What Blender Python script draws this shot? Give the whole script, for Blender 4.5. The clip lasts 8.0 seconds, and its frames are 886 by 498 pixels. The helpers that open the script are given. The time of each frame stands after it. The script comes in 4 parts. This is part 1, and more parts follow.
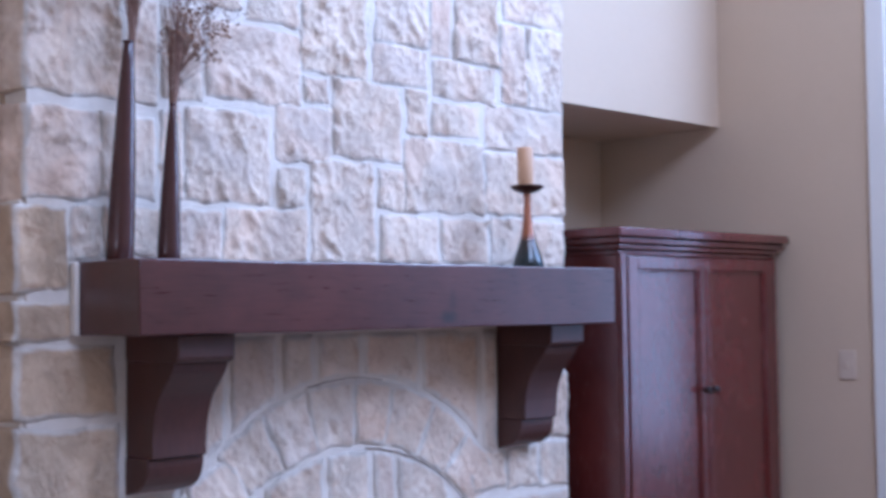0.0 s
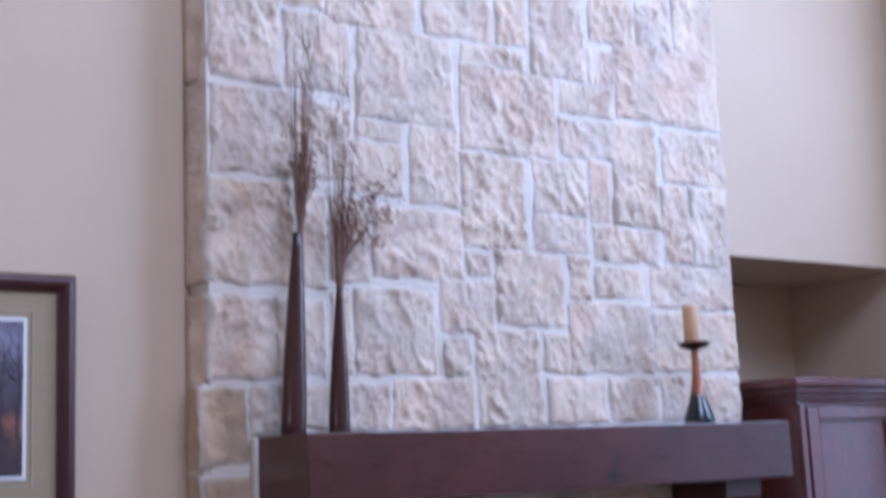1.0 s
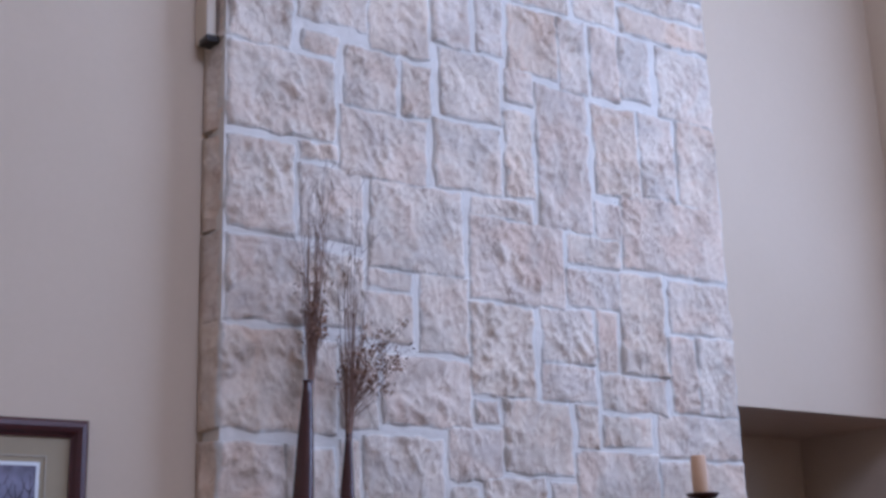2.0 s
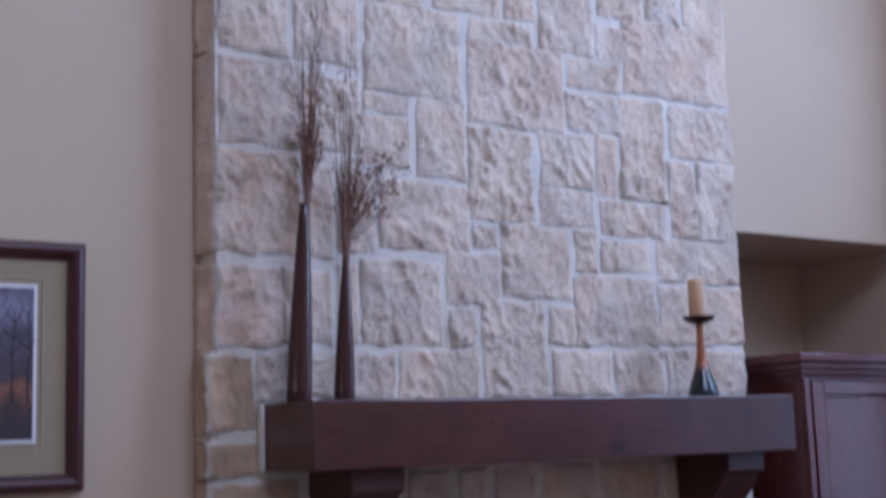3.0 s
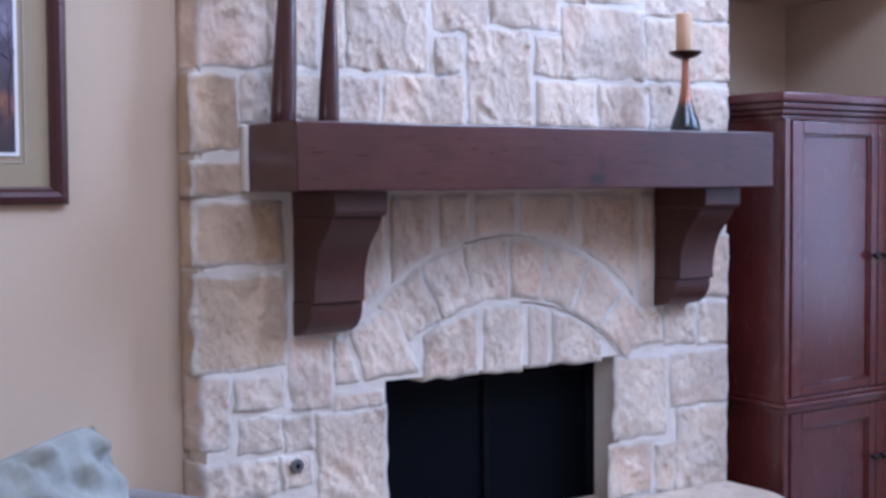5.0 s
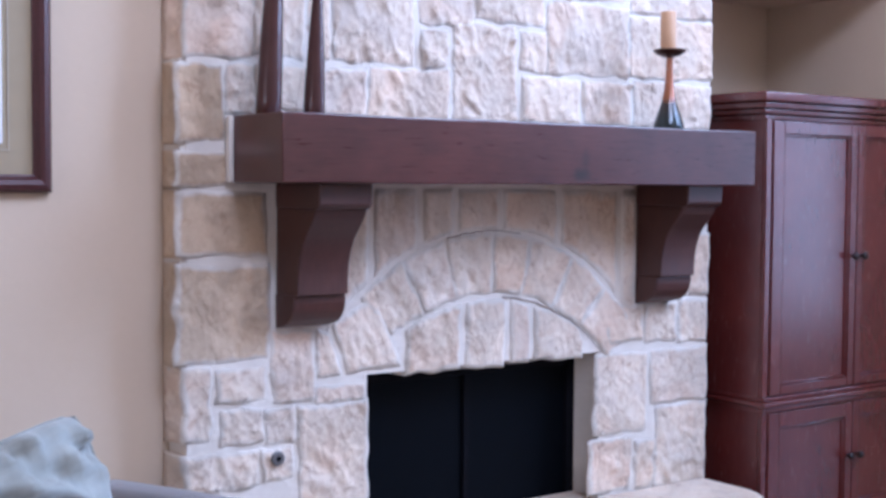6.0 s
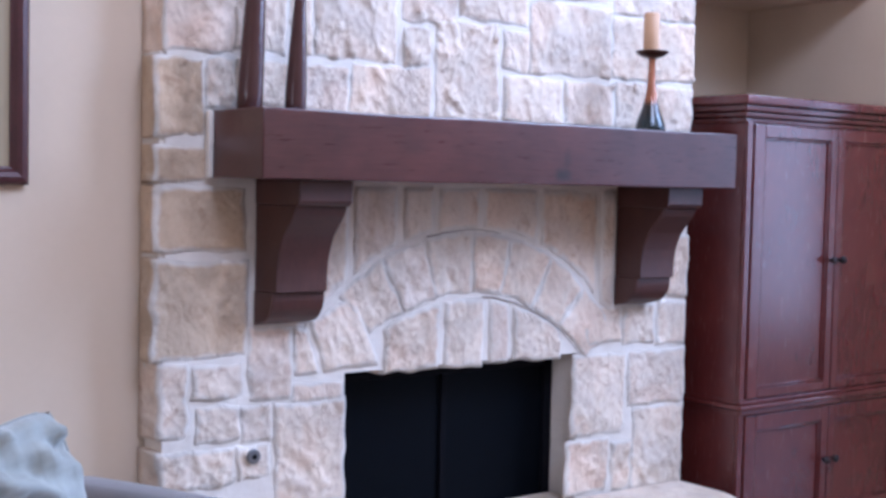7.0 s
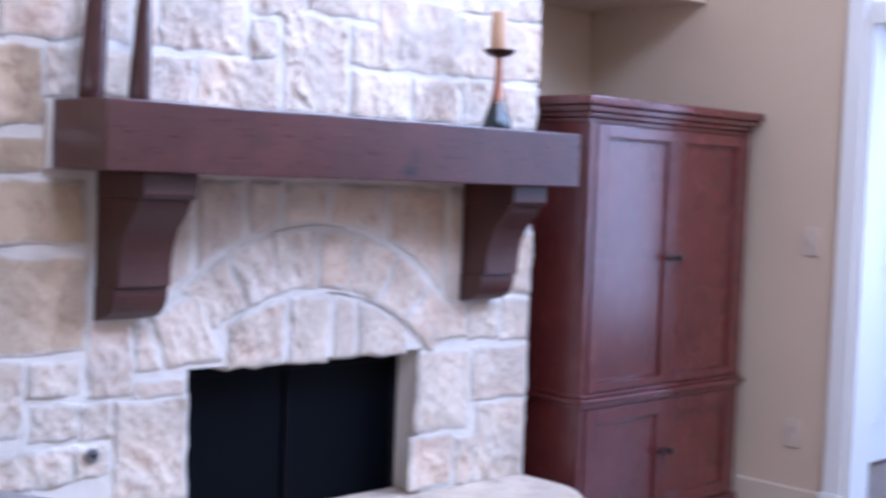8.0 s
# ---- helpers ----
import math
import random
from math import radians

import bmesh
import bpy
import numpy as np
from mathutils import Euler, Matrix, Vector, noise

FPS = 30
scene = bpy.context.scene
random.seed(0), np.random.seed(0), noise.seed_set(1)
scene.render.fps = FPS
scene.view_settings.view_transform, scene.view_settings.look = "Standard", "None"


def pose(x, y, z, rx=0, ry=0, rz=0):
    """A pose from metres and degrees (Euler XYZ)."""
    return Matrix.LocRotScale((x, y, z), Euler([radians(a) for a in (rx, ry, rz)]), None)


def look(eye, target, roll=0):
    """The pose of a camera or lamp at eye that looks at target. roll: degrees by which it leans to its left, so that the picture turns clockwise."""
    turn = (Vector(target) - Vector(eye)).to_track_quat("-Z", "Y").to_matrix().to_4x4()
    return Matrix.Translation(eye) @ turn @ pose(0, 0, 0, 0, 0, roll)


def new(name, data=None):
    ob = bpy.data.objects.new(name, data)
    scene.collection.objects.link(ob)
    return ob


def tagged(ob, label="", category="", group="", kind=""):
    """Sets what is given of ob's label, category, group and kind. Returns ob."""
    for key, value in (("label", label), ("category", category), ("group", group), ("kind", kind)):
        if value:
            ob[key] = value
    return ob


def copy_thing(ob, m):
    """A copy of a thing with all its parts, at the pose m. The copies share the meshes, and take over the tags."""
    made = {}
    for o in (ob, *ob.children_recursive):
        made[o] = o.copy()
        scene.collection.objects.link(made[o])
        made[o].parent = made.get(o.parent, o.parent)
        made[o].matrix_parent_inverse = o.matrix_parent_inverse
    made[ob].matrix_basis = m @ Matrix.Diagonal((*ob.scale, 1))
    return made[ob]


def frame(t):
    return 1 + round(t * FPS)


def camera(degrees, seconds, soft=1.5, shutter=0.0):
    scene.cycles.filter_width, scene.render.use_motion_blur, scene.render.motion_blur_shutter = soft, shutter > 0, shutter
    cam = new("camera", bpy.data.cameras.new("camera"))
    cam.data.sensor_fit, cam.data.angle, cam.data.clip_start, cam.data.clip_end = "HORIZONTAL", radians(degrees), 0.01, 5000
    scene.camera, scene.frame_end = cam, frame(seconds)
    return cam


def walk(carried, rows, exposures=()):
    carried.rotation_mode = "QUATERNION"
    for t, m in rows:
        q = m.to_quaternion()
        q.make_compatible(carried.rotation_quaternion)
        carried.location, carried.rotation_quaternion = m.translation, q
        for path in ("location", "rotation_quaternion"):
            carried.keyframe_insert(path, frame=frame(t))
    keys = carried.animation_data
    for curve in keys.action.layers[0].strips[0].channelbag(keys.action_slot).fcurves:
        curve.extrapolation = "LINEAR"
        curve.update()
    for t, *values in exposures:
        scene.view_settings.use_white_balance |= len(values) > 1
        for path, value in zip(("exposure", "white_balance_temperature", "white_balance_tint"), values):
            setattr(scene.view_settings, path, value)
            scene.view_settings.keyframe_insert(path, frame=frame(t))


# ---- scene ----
cam = camera(37.6, 8.0, soft=3.2, shutter=0.5)
PATH = [
    (0, (-0.474, -0.113, 1.416), (0.954, 1.284, 1.506), -0.7),
    (0.2, (-0.424, -0.185, 1.425), (0.933, 1.28, 1.535), -0.9),
    (0.5, (-0.42, -0.286, 1.438), (0.836, 1.262, 1.595), -2.0),
    (0.7, (-0.43, -0.353, 1.446), (0.77, 1.232, 1.657), -2.2),
    (1, (-0.429, -0.406, 1.458), (0.713, 1.204, 1.778), -2.4),
    (1.2, (-0.432, -0.424, 1.459), (0.688, 1.184, 1.858), -2.1),
    (2.3, (-0.456, -0.485, 1.453), (0.645, 1.094, 1.996), -1.8),
    (2.5, (-0.441, -0.48, 1.45), (0.664, 1.116, 1.933), -1.8),
    (3, (-0.418, -0.456, 1.423), (0.702, 1.175, 1.716), -1.9),
    (3.5, (-0.418, -0.468, 1.401), (0.708, 1.178, 1.555), -1.5),
    (4, (-0.424, -0.468, 1.383), (0.707, 1.181, 1.424), -1.2),
    (4.5, (-0.43, -0.462, 1.382), (0.707, 1.182, 1.327), -0.8),
    (4.7, (-0.432, -0.442, 1.378), (0.714, 1.195, 1.298), -0.7),
    (5.8, (-0.444, -0.428, 1.367), (0.732, 1.186, 1.26), 0.3),
    (6, (-0.455, -0.416, 1.362), (0.732, 1.19, 1.26), 0.4),
    (6.5, (-0.456, -0.395, 1.361), (0.749, 1.199, 1.261), 0.8),
    (7, (-0.453, -0.391, 1.366), (0.764, 1.192, 1.26), 1.3),
    (7.5, (-0.45, -0.386, 1.372), (0.79, 1.179, 1.259), 1.7),
    (7.8, (-0.443, -0.383, 1.369), (0.87, 1.122, 1.258), 2.1),
    (8, (-0.462, -0.373, 1.373), (0.939, 1.05, 1.264), 2.2),
]
EXPOSURE = [(0.0, 0.26, 4740, 25), (0.5, 0.17, 4880, 26), (1.0, -0.02, 4980, 26), (2.3, -0.62, 4980, 26), (3.5, -0.64, 4970, 26), (4.5, -0.06, 4970, 25), (6.0, 0.58, 5000, 25), (7.4, 0.62, 5000, 25), (8.0, 0.78, 4870, 25)]
walk(cam, [(t, look(eye, target, roll)) for t, eye, target, roll in PATH], exposures=EXPOSURE)


# ---------------------------------------------------------------- light
world = bpy.data.worlds.new("world")
scene.world = world
world.use_nodes = True
wn = world.node_tree.nodes
sky = wn.new("ShaderNodeTexSky")
sky.sky_type = "NISHITA"
sky.sun_disc = False
sky.sun_elevation, sky.sun_rotation = radians(42), radians(200)
world.node_tree.links.new(sky.outputs[0], wn["Background"].inputs["Color"])
wn["Background"].inputs["Strength"].default_value = 0.09

sun_data = bpy.data.lights.new("sun", "SUN")
sun_data.energy, sun_data.angle, sun_data.color = 2.0, radians(0.6), (1.0, 0.93, 0.82)
sun = new("sun", sun_data)
sun.matrix_world = look((6, 14, 15), (0, 0, 0))


def window_light(name, place, target, width, height, power, colour):
    data = bpy.data.lights.new(name, "AREA")
    data.shape, data.size, data.size_y = "RECTANGLE", width, height
    data.energy, data.color = power, colour
    ob = new(name, data)
    ob.matrix_world = look(place, target)
    return ob


# daylight in the openings of the east wall, of the hall and of the rear wall
window_light("east_daylight", (4.42, 0.45, 3.75), (0, 0.6, 2.8), 2.2, 2.8, 190, (0.74, 0.88, 1.0))
window_light("hall_daylight", (7.35, 0.6, 1.5), (4.0, 1.2, 1.3), 2.4, 2.2, 42, (0.68, 0.84, 1.0))
window_light("hall_side_daylight", (6.0, -1.20, 1.45), (6.0, 2, 1.45), 2.3, 2.1, 10, (0.66, 0.82, 1.0))
window_light("rear_daylight_high", (0.9, -1.93, 5.25), (2.0, 2.8, 1.6), 2.4, 1.5, 112, (0.88, 0.94, 1.0))
# added warm fill in an unseen west opening, brightens the left and east walls
window_light("west_fill", (-3.26, 0.6, 1.6), (0, 0.9, 1.5), 1.5, 1.25, 17, (1.0, 0.92, 0.80))


# ---------------------------------------------------------------- materials
def mat(name, rough=0.6, metal=0.0, coat=0.0):
    m = bpy.data.materials.new(name)
    m.use_nodes = True
    b = m.node_tree.nodes["Principled BSDF"]
    b.inputs["Roughness"].default_value = rough
    b.inputs["Metallic"].default_value = metal
    b.inputs["Coat Weight"].default_value = coat
    b.inputs["Coat Roughness"].default_value = 0.25
    return m, m.node_tree.nodes, m.node_tree.links, b


def coords(n, l, scale):
    """Object-space coordinates stretched by scale."""
    tc, mp = n.new("ShaderNodeTexCoord"), n.new("ShaderNodeMapping")
    mp.inputs["Scale"].default_value = scale
    l.new(tc.outputs["Object"], mp.inputs["Vector"])
    return mp.outputs["Vector"]


def noise_tex(n, l, vec, scale, detail=6, rough=0.6, dist=0.0):
    t = n.new("ShaderNodeTexNoise")
    t.inputs["Scale"].default_value, t.inputs["Detail"].default_value = scale, detail
    t.inputs["Roughness"].default_value, t.inputs["Distortion"].default_value = rough, dist
    if vec is not None:
        l.new(vec, t.inputs["Vector"])
    return t.outputs["Fac"]


def ramp(n, l, fac, stops):
    r = n.new("ShaderNodeValToRGB")
    while len(r.color_ramp.elements) < len(stops):
        r.color_ramp.elements.new(0.5)
    for e, (p, c) in zip(r.color_ramp.elements, stops):
        e.position, e.color = p, (*c, 1)
    l.new(fac, r.inputs["Fac"])
    return r.outputs["Color"]


def mix(n, l, a, b, fac, mode="MIX"):
    m = n.new("ShaderNodeMix")
    m.data_type, m.blend_type = "RGBA", mode
    for sock, v in ((m.inputs[0], fac), (m.inputs[6], a), (m.inputs[7], b)):
        if isinstance(v, (int, float)):
            sock.default_value = v
        elif isinstance(v, tuple):
            sock.default_value = (*v, 1)
        else:
            l.new(v, sock)
    return m.outputs[2]


def bump(n, l, b, height, strength, distance):
    k = n.new("ShaderNodeBump")
    k.inputs["Strength"].default_value, k.inputs["Distance"].default_value = strength, distance
    l.new(height, k.inputs["Height"])
    l.new(k.outputs["Normal"], b.inputs["Normal"])


def plaster(name, base, dark, rough=0.85, relief=0.0015):
    m, n, l, b = mat(name, rough)
    v = coords(n, l, (1, 1, 1))
    big = ramp(n, l, noise_tex(n, l, v, 1.6, 3), [(0.3, dark), (0.7, base)])
    l.new(mix(n, l, big, ramp(n, l, noise_tex(n, l, v, 40, 4), [(0.35, dark), (0.65, base)]), 0.25), b.inputs["Base Color"])
    bump(n, l, b, noise_tex(n, l, v, 90, 5, 0.7), 0.35, relief)
    return m


def timber(name, dark, mid, light, rough, coat, stretch):
    m, n, l, b = mat(name, rough, coat=coat)
    v = coords(n, l, stretch)
    fine = noise_tex(n, l, v, 9, 8, 0.65, 0.4)
    c = ramp(n, l, fine, [(0.25, dark), (0.5, mid), (0.8, light)])
    blot = ramp(n, l, noise_tex(n, l, coords(n, l, (1, 1, 1)), 3.0, 4), [(0.38, dark), (0.66, light)])
    l.new(mix(n, l, c, blot, 0.45), b.inputs["Base Color"])
    r = n.new("ShaderNodeMapRange")
    r.inputs["To Min"].default_value, r.inputs["To Max"].default_value = rough - 0.06, rough + 0.12
    l.new(fine, r.inputs["Value"])
    l.new(r.outputs[0], b.inputs["Roughness"])
    bump(n, l, b, fine, 0.15, 0.0015)
    return m


def mortar_colour(n, l, v):
    return ramp(n, l, noise_tex(n, l, v, 9, 6), [(0.3, (0.63, 0.567, 0.49)), (0.65, (0.715, 0.65, 0.57))])


def stone_material(name, warm):
    """Split limestone: a tone for each stone, drifting patches, brown stains and mortar smeared over the edges."""
    m, n, l, b = mat(name, 0.9)
    info = n.new("ShaderNodeObjectInfo")
    tone = ramp(n, l, info.outputs["Random"], [
        (0.0, (0.64, 0.545, 0.455)), (0.18, (0.76, 0.685, 0.59)), (0.36, (0.73, 0.585, 0.475)), (0.52, (0.66, 0.605, 0.55)),
        (0.68, (0.76, 0.65, 0.53)), (0.84, (0.67, 0.525, 0.40)), (1.0, (0.77, 0.71, 0.625))])
    tone = mix(n, l, tone, (0.55, 0.415, 0.265), warm)
    v = coords(n, l, (1, 1, 1))
    patch = ramp(n, l, noise_tex(n, l, v, 5.5, 4, 0.55, 0.8), [(0.36, (0.69, 0.62, 0.555)), (0.5, (0.79, 0.70, 0.59)), (0.64, (0.76, 0.58, 0.45))])
    c = mix(n, l, tone, patch, 0.45 * (1 - warm))
    stain = n.new("ShaderNodeMapRange")
    stain.inputs["From Min"].default_value, stain.inputs["From Max"].default_value = 0.54, 0.68
    stain.inputs["To Max"].default_value = 0.62
    l.new(noise_tex(n, l, v, 17, 8, 0.68, 1.2), stain.inputs["Value"])
    c = mix(n, l, c, (0.46, 0.31, 0.21), stain.outputs[0])
    fleck = ramp(n, l, noise_tex(n, l, v, 70, 5, 0.75), [(0.34, (0.82, 0.78, 0.75)), (0.58, (1.0, 1.0, 1.0))])
    c = mix(n, l, c, fleck, 0.45, "MULTIPLY")
    c = mix(n, l, c, (1.0, 0.95, 0.895), 1.0, "MULTIPLY")
    at = n.new("ShaderNodeAttribute")
    at.attribute_name = "smear"
    edge = n.new("ShaderNodeMath")
    edge.operation = "MULTIPLY_ADD"
    edge.inputs[1].default_value = 1.3
    l.new(noise_tex(n, l, v, 22, 6, 0.65), edge.inputs[0])
    l.new(at.outputs["Fac"], edge.inputs[2])
    cover = n.new("ShaderNodeMapRange")
    cover.inputs["From Min"].default_value, cover.inputs["From Max"].default_value = 1.05, 1.5
    l.new(edge.outputs[0], cover.inputs["Value"])
    l.new(mix(n, l, c, mortar_colour(n, l, v), cover.outputs[0]), b.inputs["Base Color"])
    mask = noise_tex(n, l, v, 8, 3, 0.5)
    h = n.new("ShaderNodeMath")
    h.operation = "MULTIPLY"
    turn, pull = n.new("ShaderNodeMapping"), n.new("ShaderNodeMapping")
    turn.inputs["Rotation"].default_value = (0, radians(24), 0)
    pull.inputs["Scale"].default_value = (1.5, 1, 0.6)
    l.new(v, turn.inputs["Vector"])
    l.new(turn.outputs[0], pull.inputs["Vector"])
    l.new(noise_tex(n, l, pull.outputs[0], 42, 10, 0.72, 0.5), h.inputs[0])
    l.new(ramp(n, l, mask, [(0.35, (0.25, 0.25, 0.25)), (0.6, (1, 1, 1))]), h.inputs[1])
    bump(n, l, b, h.outputs[0], 1.0, 0.017)
    return m


def mortar_material():
    m, n, l, b = mat("mortar", 0.95)
    v = coords(n, l, (1, 1, 1))
    c = mortar_colour(n, l, v)
    l.new(c, b.inputs["Base Color"])
    bump(n, l, b, noise_tex(n, l, v, 70, 7, 0.7), 0.5, 0.006)
    return m


def fabric(name, base, dark, weave=420):
    m, n, l, b = mat(name, 0.85)
    b.inputs["Sheen Weight"].default_value = 0.35
    v = coords(n, l, (1, 1, 1))
    l.new(ramp(n, l, noise_tex(n, l, v, 6, 5), [(0.3, dark), (0.7, base)]), b.inputs["Base Color"])
    bump(n, l, b, noise_tex(n, l, v, weave, 3), 0.4, 0.001)
    return m


def plain(name, colour, rough, metal=0.0, coat=0.0, vary=0.85):
    m, n, l, b = mat(name, rough, metal, coat)
    v = coords(n, l, (1, 1, 1))
    l.new(ramp(n, l, noise_tex(n, l, v, 14, 5), [(0.3, tuple(c * vary for c in colour)), (0.7, colour)]), b.inputs["Base Color"])
    return m


M_WALL = plaster("tan_wall_paint", (0.60, 0.478, 0.348), (0.565, 0.447, 0.320))
M_CEIL = plaster("ceiling_paint", (0.78, 0.74, 0.68), (0.74, 0.70, 0.64))
M_WHITE = plaster("white_trim_paint", (0.82, 0.82, 0.80), (0.77, 0.77, 0.75), 0.45, 0.0004)
M_CREAM = plaster("cream_trim_paint", (0.63, 0.53, 0.41), (0.59, 0.49, 0.37), 0.5, 0.0004)
M_FLOOR = timber("brown_floor_wood", (0.09, 0.05, 0.035), (0.16, 0.09, 0.06), (0.23, 0.14, 0.09), 0.4, 0.2, (1.5, 14, 14))
M_STONE = stone_material("limestone", 0.0)
M_TAN = stone_material("tan_limestone", 0.75)
M_MORTAR = mortar_material()
M_MANTEL = timber("dark_stained_beam", (0.030, 0.007, 0.006), (0.060, 0.015, 0.013), (0.098, 0.029, 0.024), 0.27, 0.25, (1.2, 16, 16))
M_CORBEL = timber("dark_stained_corbel_wood", (0.032, 0.009, 0.006), (0.060, 0.018, 0.012), (0.088, 0.030, 0.021), 0.46, 0.05, (14, 14, 1.4))
M_CHERRY = timber("cherry_cabinet_wood", (0.070, 0.010, 0.009), (0.100, 0.017, 0.014), (0.132, 0.026, 0.020), 0.22, 0.55, (14, 14, 1.2))
M_FRAME = timber("mahogany_frame_wood", (0.030, 0.006, 0.007), (0.052, 0.012, 0.012), (0.08, 0.02, 0.02), 0.36, 0.1, (10, 10, 10))
M_VASE = plain("dark_brown_glaze", (0.062, 0.024, 0.021), 0.18)
M_VASE.node_tree.nodes["Principled BSDF"].inputs["Specular IOR Level"].default_value = 0.45
_n, _l = M_VASE.node_tree.nodes, M_VASE.node_tree.links
bump(_n, _l, _n["Principled BSDF"], noise_tex(_n, _l, coords(_n, _l, (1, 1, 1)), 55, 3, 0.5), 0.25, 0.004)
M_BLACK = plain("blackened_steel", (0.005, 0.005, 0.007), 0.55, 0.0)
M_GLASS = plain("smoked_black_glass", (0.002, 0.003, 0.005), 0.45)
M_GLASS.node_tree.nodes["Principled BSDF"].inputs["Specular IOR Level"].default_value = 0.06
M_BLACK.node_tree.nodes["Principled BSDF"].inputs["Specular IOR Level"].default_value = 0.05
M_SOOT = plain("sooty_firebrick", (0.02, 0.018, 0.017), 0.95)
M_KNOB = plain("dark_bronze", (0.05, 0.045, 0.045), 0.3, 0.9)
M_WAX = plain("tan_candle_wax", (0.60, 0.36, 0.20), 0.5, vary=0.93)
M_DISH = plain("dark_bronze_dish", (0.055, 0.022, 0.014), 0.35, 0.7)
M_TWIG = plain("brown_twig", (0.21, 0.115, 0.080), 0.8)
M_BLOOM = plain("dried_brown_blossom", (0.36, 0.20, 0.125), 0.85, vary=0.35)
M_SOFA = fabric("grey_taupe_upholstery", (0.17, 0.15, 0.145), (0.135, 0.12, 0.115))
M_PILLOW = fabric("pale_blue_green_velvet", (0.34, 0.36, 0.33), (0.23, 0.235, 0.205))
M_MAT = plain("olive_tan_matboard", (0.34, 0.27, 0.17), 0.9, vary=0.93)
M_MATWHITE = plain("white_inner_mat", (0.74, 0.73, 0.72), 0.8, vary=0.97)
M_STEEL = plain("brushed_steel", (0.45, 0.45, 0.46), 0.35, 0.9)
M_VALVE = plain("tarnished_steel", (0.22, 0.22, 0.23), 0.45, 0.8)
# dark brown that paints the shade in the arch's hairline gaps
M_CRACK_SHADE = plain("dark_crack_shade", (0.26, 0.20, 0.16), 0.95)
M_PLATE = plain("almond_plastic", (0.60, 0.50, 0.40), 0.4, vary=0.97)


def holder_glaze():
    """Glaze that runs from black-teal at the foot to copper at the neck."""
    m, n, l, b = mat("copper_and_teal_glaze", 0.2, 0.35, 0.5)
    tc, sep = n.new("ShaderNodeTexCoord"), n.new("ShaderNodeSeparateXYZ")
    l.new(tc.outputs["Object"], sep.inputs[0])
    r = n.new("ShaderNodeMapRange")
    r.inputs["From Min"].default_value, r.inputs["From Max"].default_value = 0.03, 0.20
    l.new(sep.outputs["Z"], r.inputs["Value"])
    add = n.new("ShaderNodeMath")
    add.operation = "MULTIPLY_ADD"
    add.inputs[1].default_value = 0.25
    l.new(noise_tex(n, l, tc.outputs["Object"], 30, 5), add.inputs[0])
    l.new(r.outputs[0], add.inputs[2])
    c = ramp(n, l, add.outputs[0], [(0.15, (0.008, 0.018, 0.022)), (0.45, (0.03, 0.02, 0.015)), (0.62, (0.30, 0.10, 0.04)), (1.0, (0.36, 0.13, 0.06))])
    l.new(c, b.inputs["Base Color"])
    return m


def art_material():
    """Woodland print: grey-violet sky over a dark wood and a russet field."""
    m, n, l, b = mat("woodland_print", 0.6)
    tc, sep = n.new("ShaderNodeTexCoord"), n.new("ShaderNodeSeparateXYZ")
    l.new(tc.outputs["Object"], sep.inputs[0])
    v = coords(n, l, (1, 1, 0.6))
    add = n.new("ShaderNodeMath")
    add.operation = "MULTIPLY_ADD"
    add.inputs[1].default_value = 0.14
    l.new(noise_tex(n, l, v, 16, 6), add.inputs[0])
    l.new(sep.outputs["Z"], add.inputs[2])
    r = n.new("ShaderNodeMapRange")
    r.inputs["From Min"].default_value, r.inputs["From Max"].default_value = -0.15, 0.30
    l.new(add.outputs[0], r.inputs["Value"])
    c = ramp(n, l, r.outputs[0], [(0.0, (0.03, 0.024, 0.03)), (0.24, (0.06, 0.035, 0.035)), (0.32, (0.26, 0.11, 0.06)),
                                  (0.42, (0.07, 0.045, 0.055)), (0.66, (0.10, 0.085, 0.12)), (0.8, (0.26, 0.25, 0.33)), (1.0, (0.10, 0.075, 0.10))])
    l.new(mix(n, l, c, ramp(n, l, noise_tex(n, l, v, 45, 5), [(0.35, (0.5, 0.48, 0.5)), (0.65, (1.1, 1.05, 1.1))]), 0.5, "MULTIPLY"), b.inputs["Base Color"])
    return m


# ---------------------------------------------------------------- mesh helpers
def part(name, bm, material, parent=None, label="", smooth=False):
    me = bpy.data.meshes.new(name)
    bmesh.ops.recalc_face_normals(bm, faces=bm.faces)
    bm.to_mesh(me)
    bm.free()
    me.materials.append(material)
    for p in me.polygons:
        p.use_smooth = True
    if not smooth:
        me.set_sharp_from_angle(angle=radians(20))
    ob = new(name, me)
    ob.parent = parent
    return tagged(ob, label) if label else ob


def thing(name, label, category, place=(0, 0, 0), turn=0, group="", kind=""):
    ob = new(name)
    ob.empty_display_size = 0.1
    ob.matrix_basis = pose(*place, 0, 0, turn)
    return tagged(ob, label, category, group, kind)


def box(x0, x1, y0, y1, z0, z1, bevel=0.0, seg=2, bm=None):
    one = bmesh.new()
    bmesh.ops.create_cube(one, size=1, matrix=Matrix.Translation(((x0 + x1) / 2, (y0 + y1) / 2, (z0 + z1) / 2)) @ Matrix.Diagonal((x1 - x0, y1 - y0, z1 - z0, 1)))
    if bevel:
        bmesh.ops.bevel(one, geom=one.edges[:], offset=bevel, segments=seg, affect="EDGES", profile=0.5)
    if bm is None:
        return one
    me = bpy.data.meshes.new("joined")
    one.to_mesh(me)
    one.free()
    bm.from_mesh(me)
    bpy.data.meshes.remove(me)
    return bm


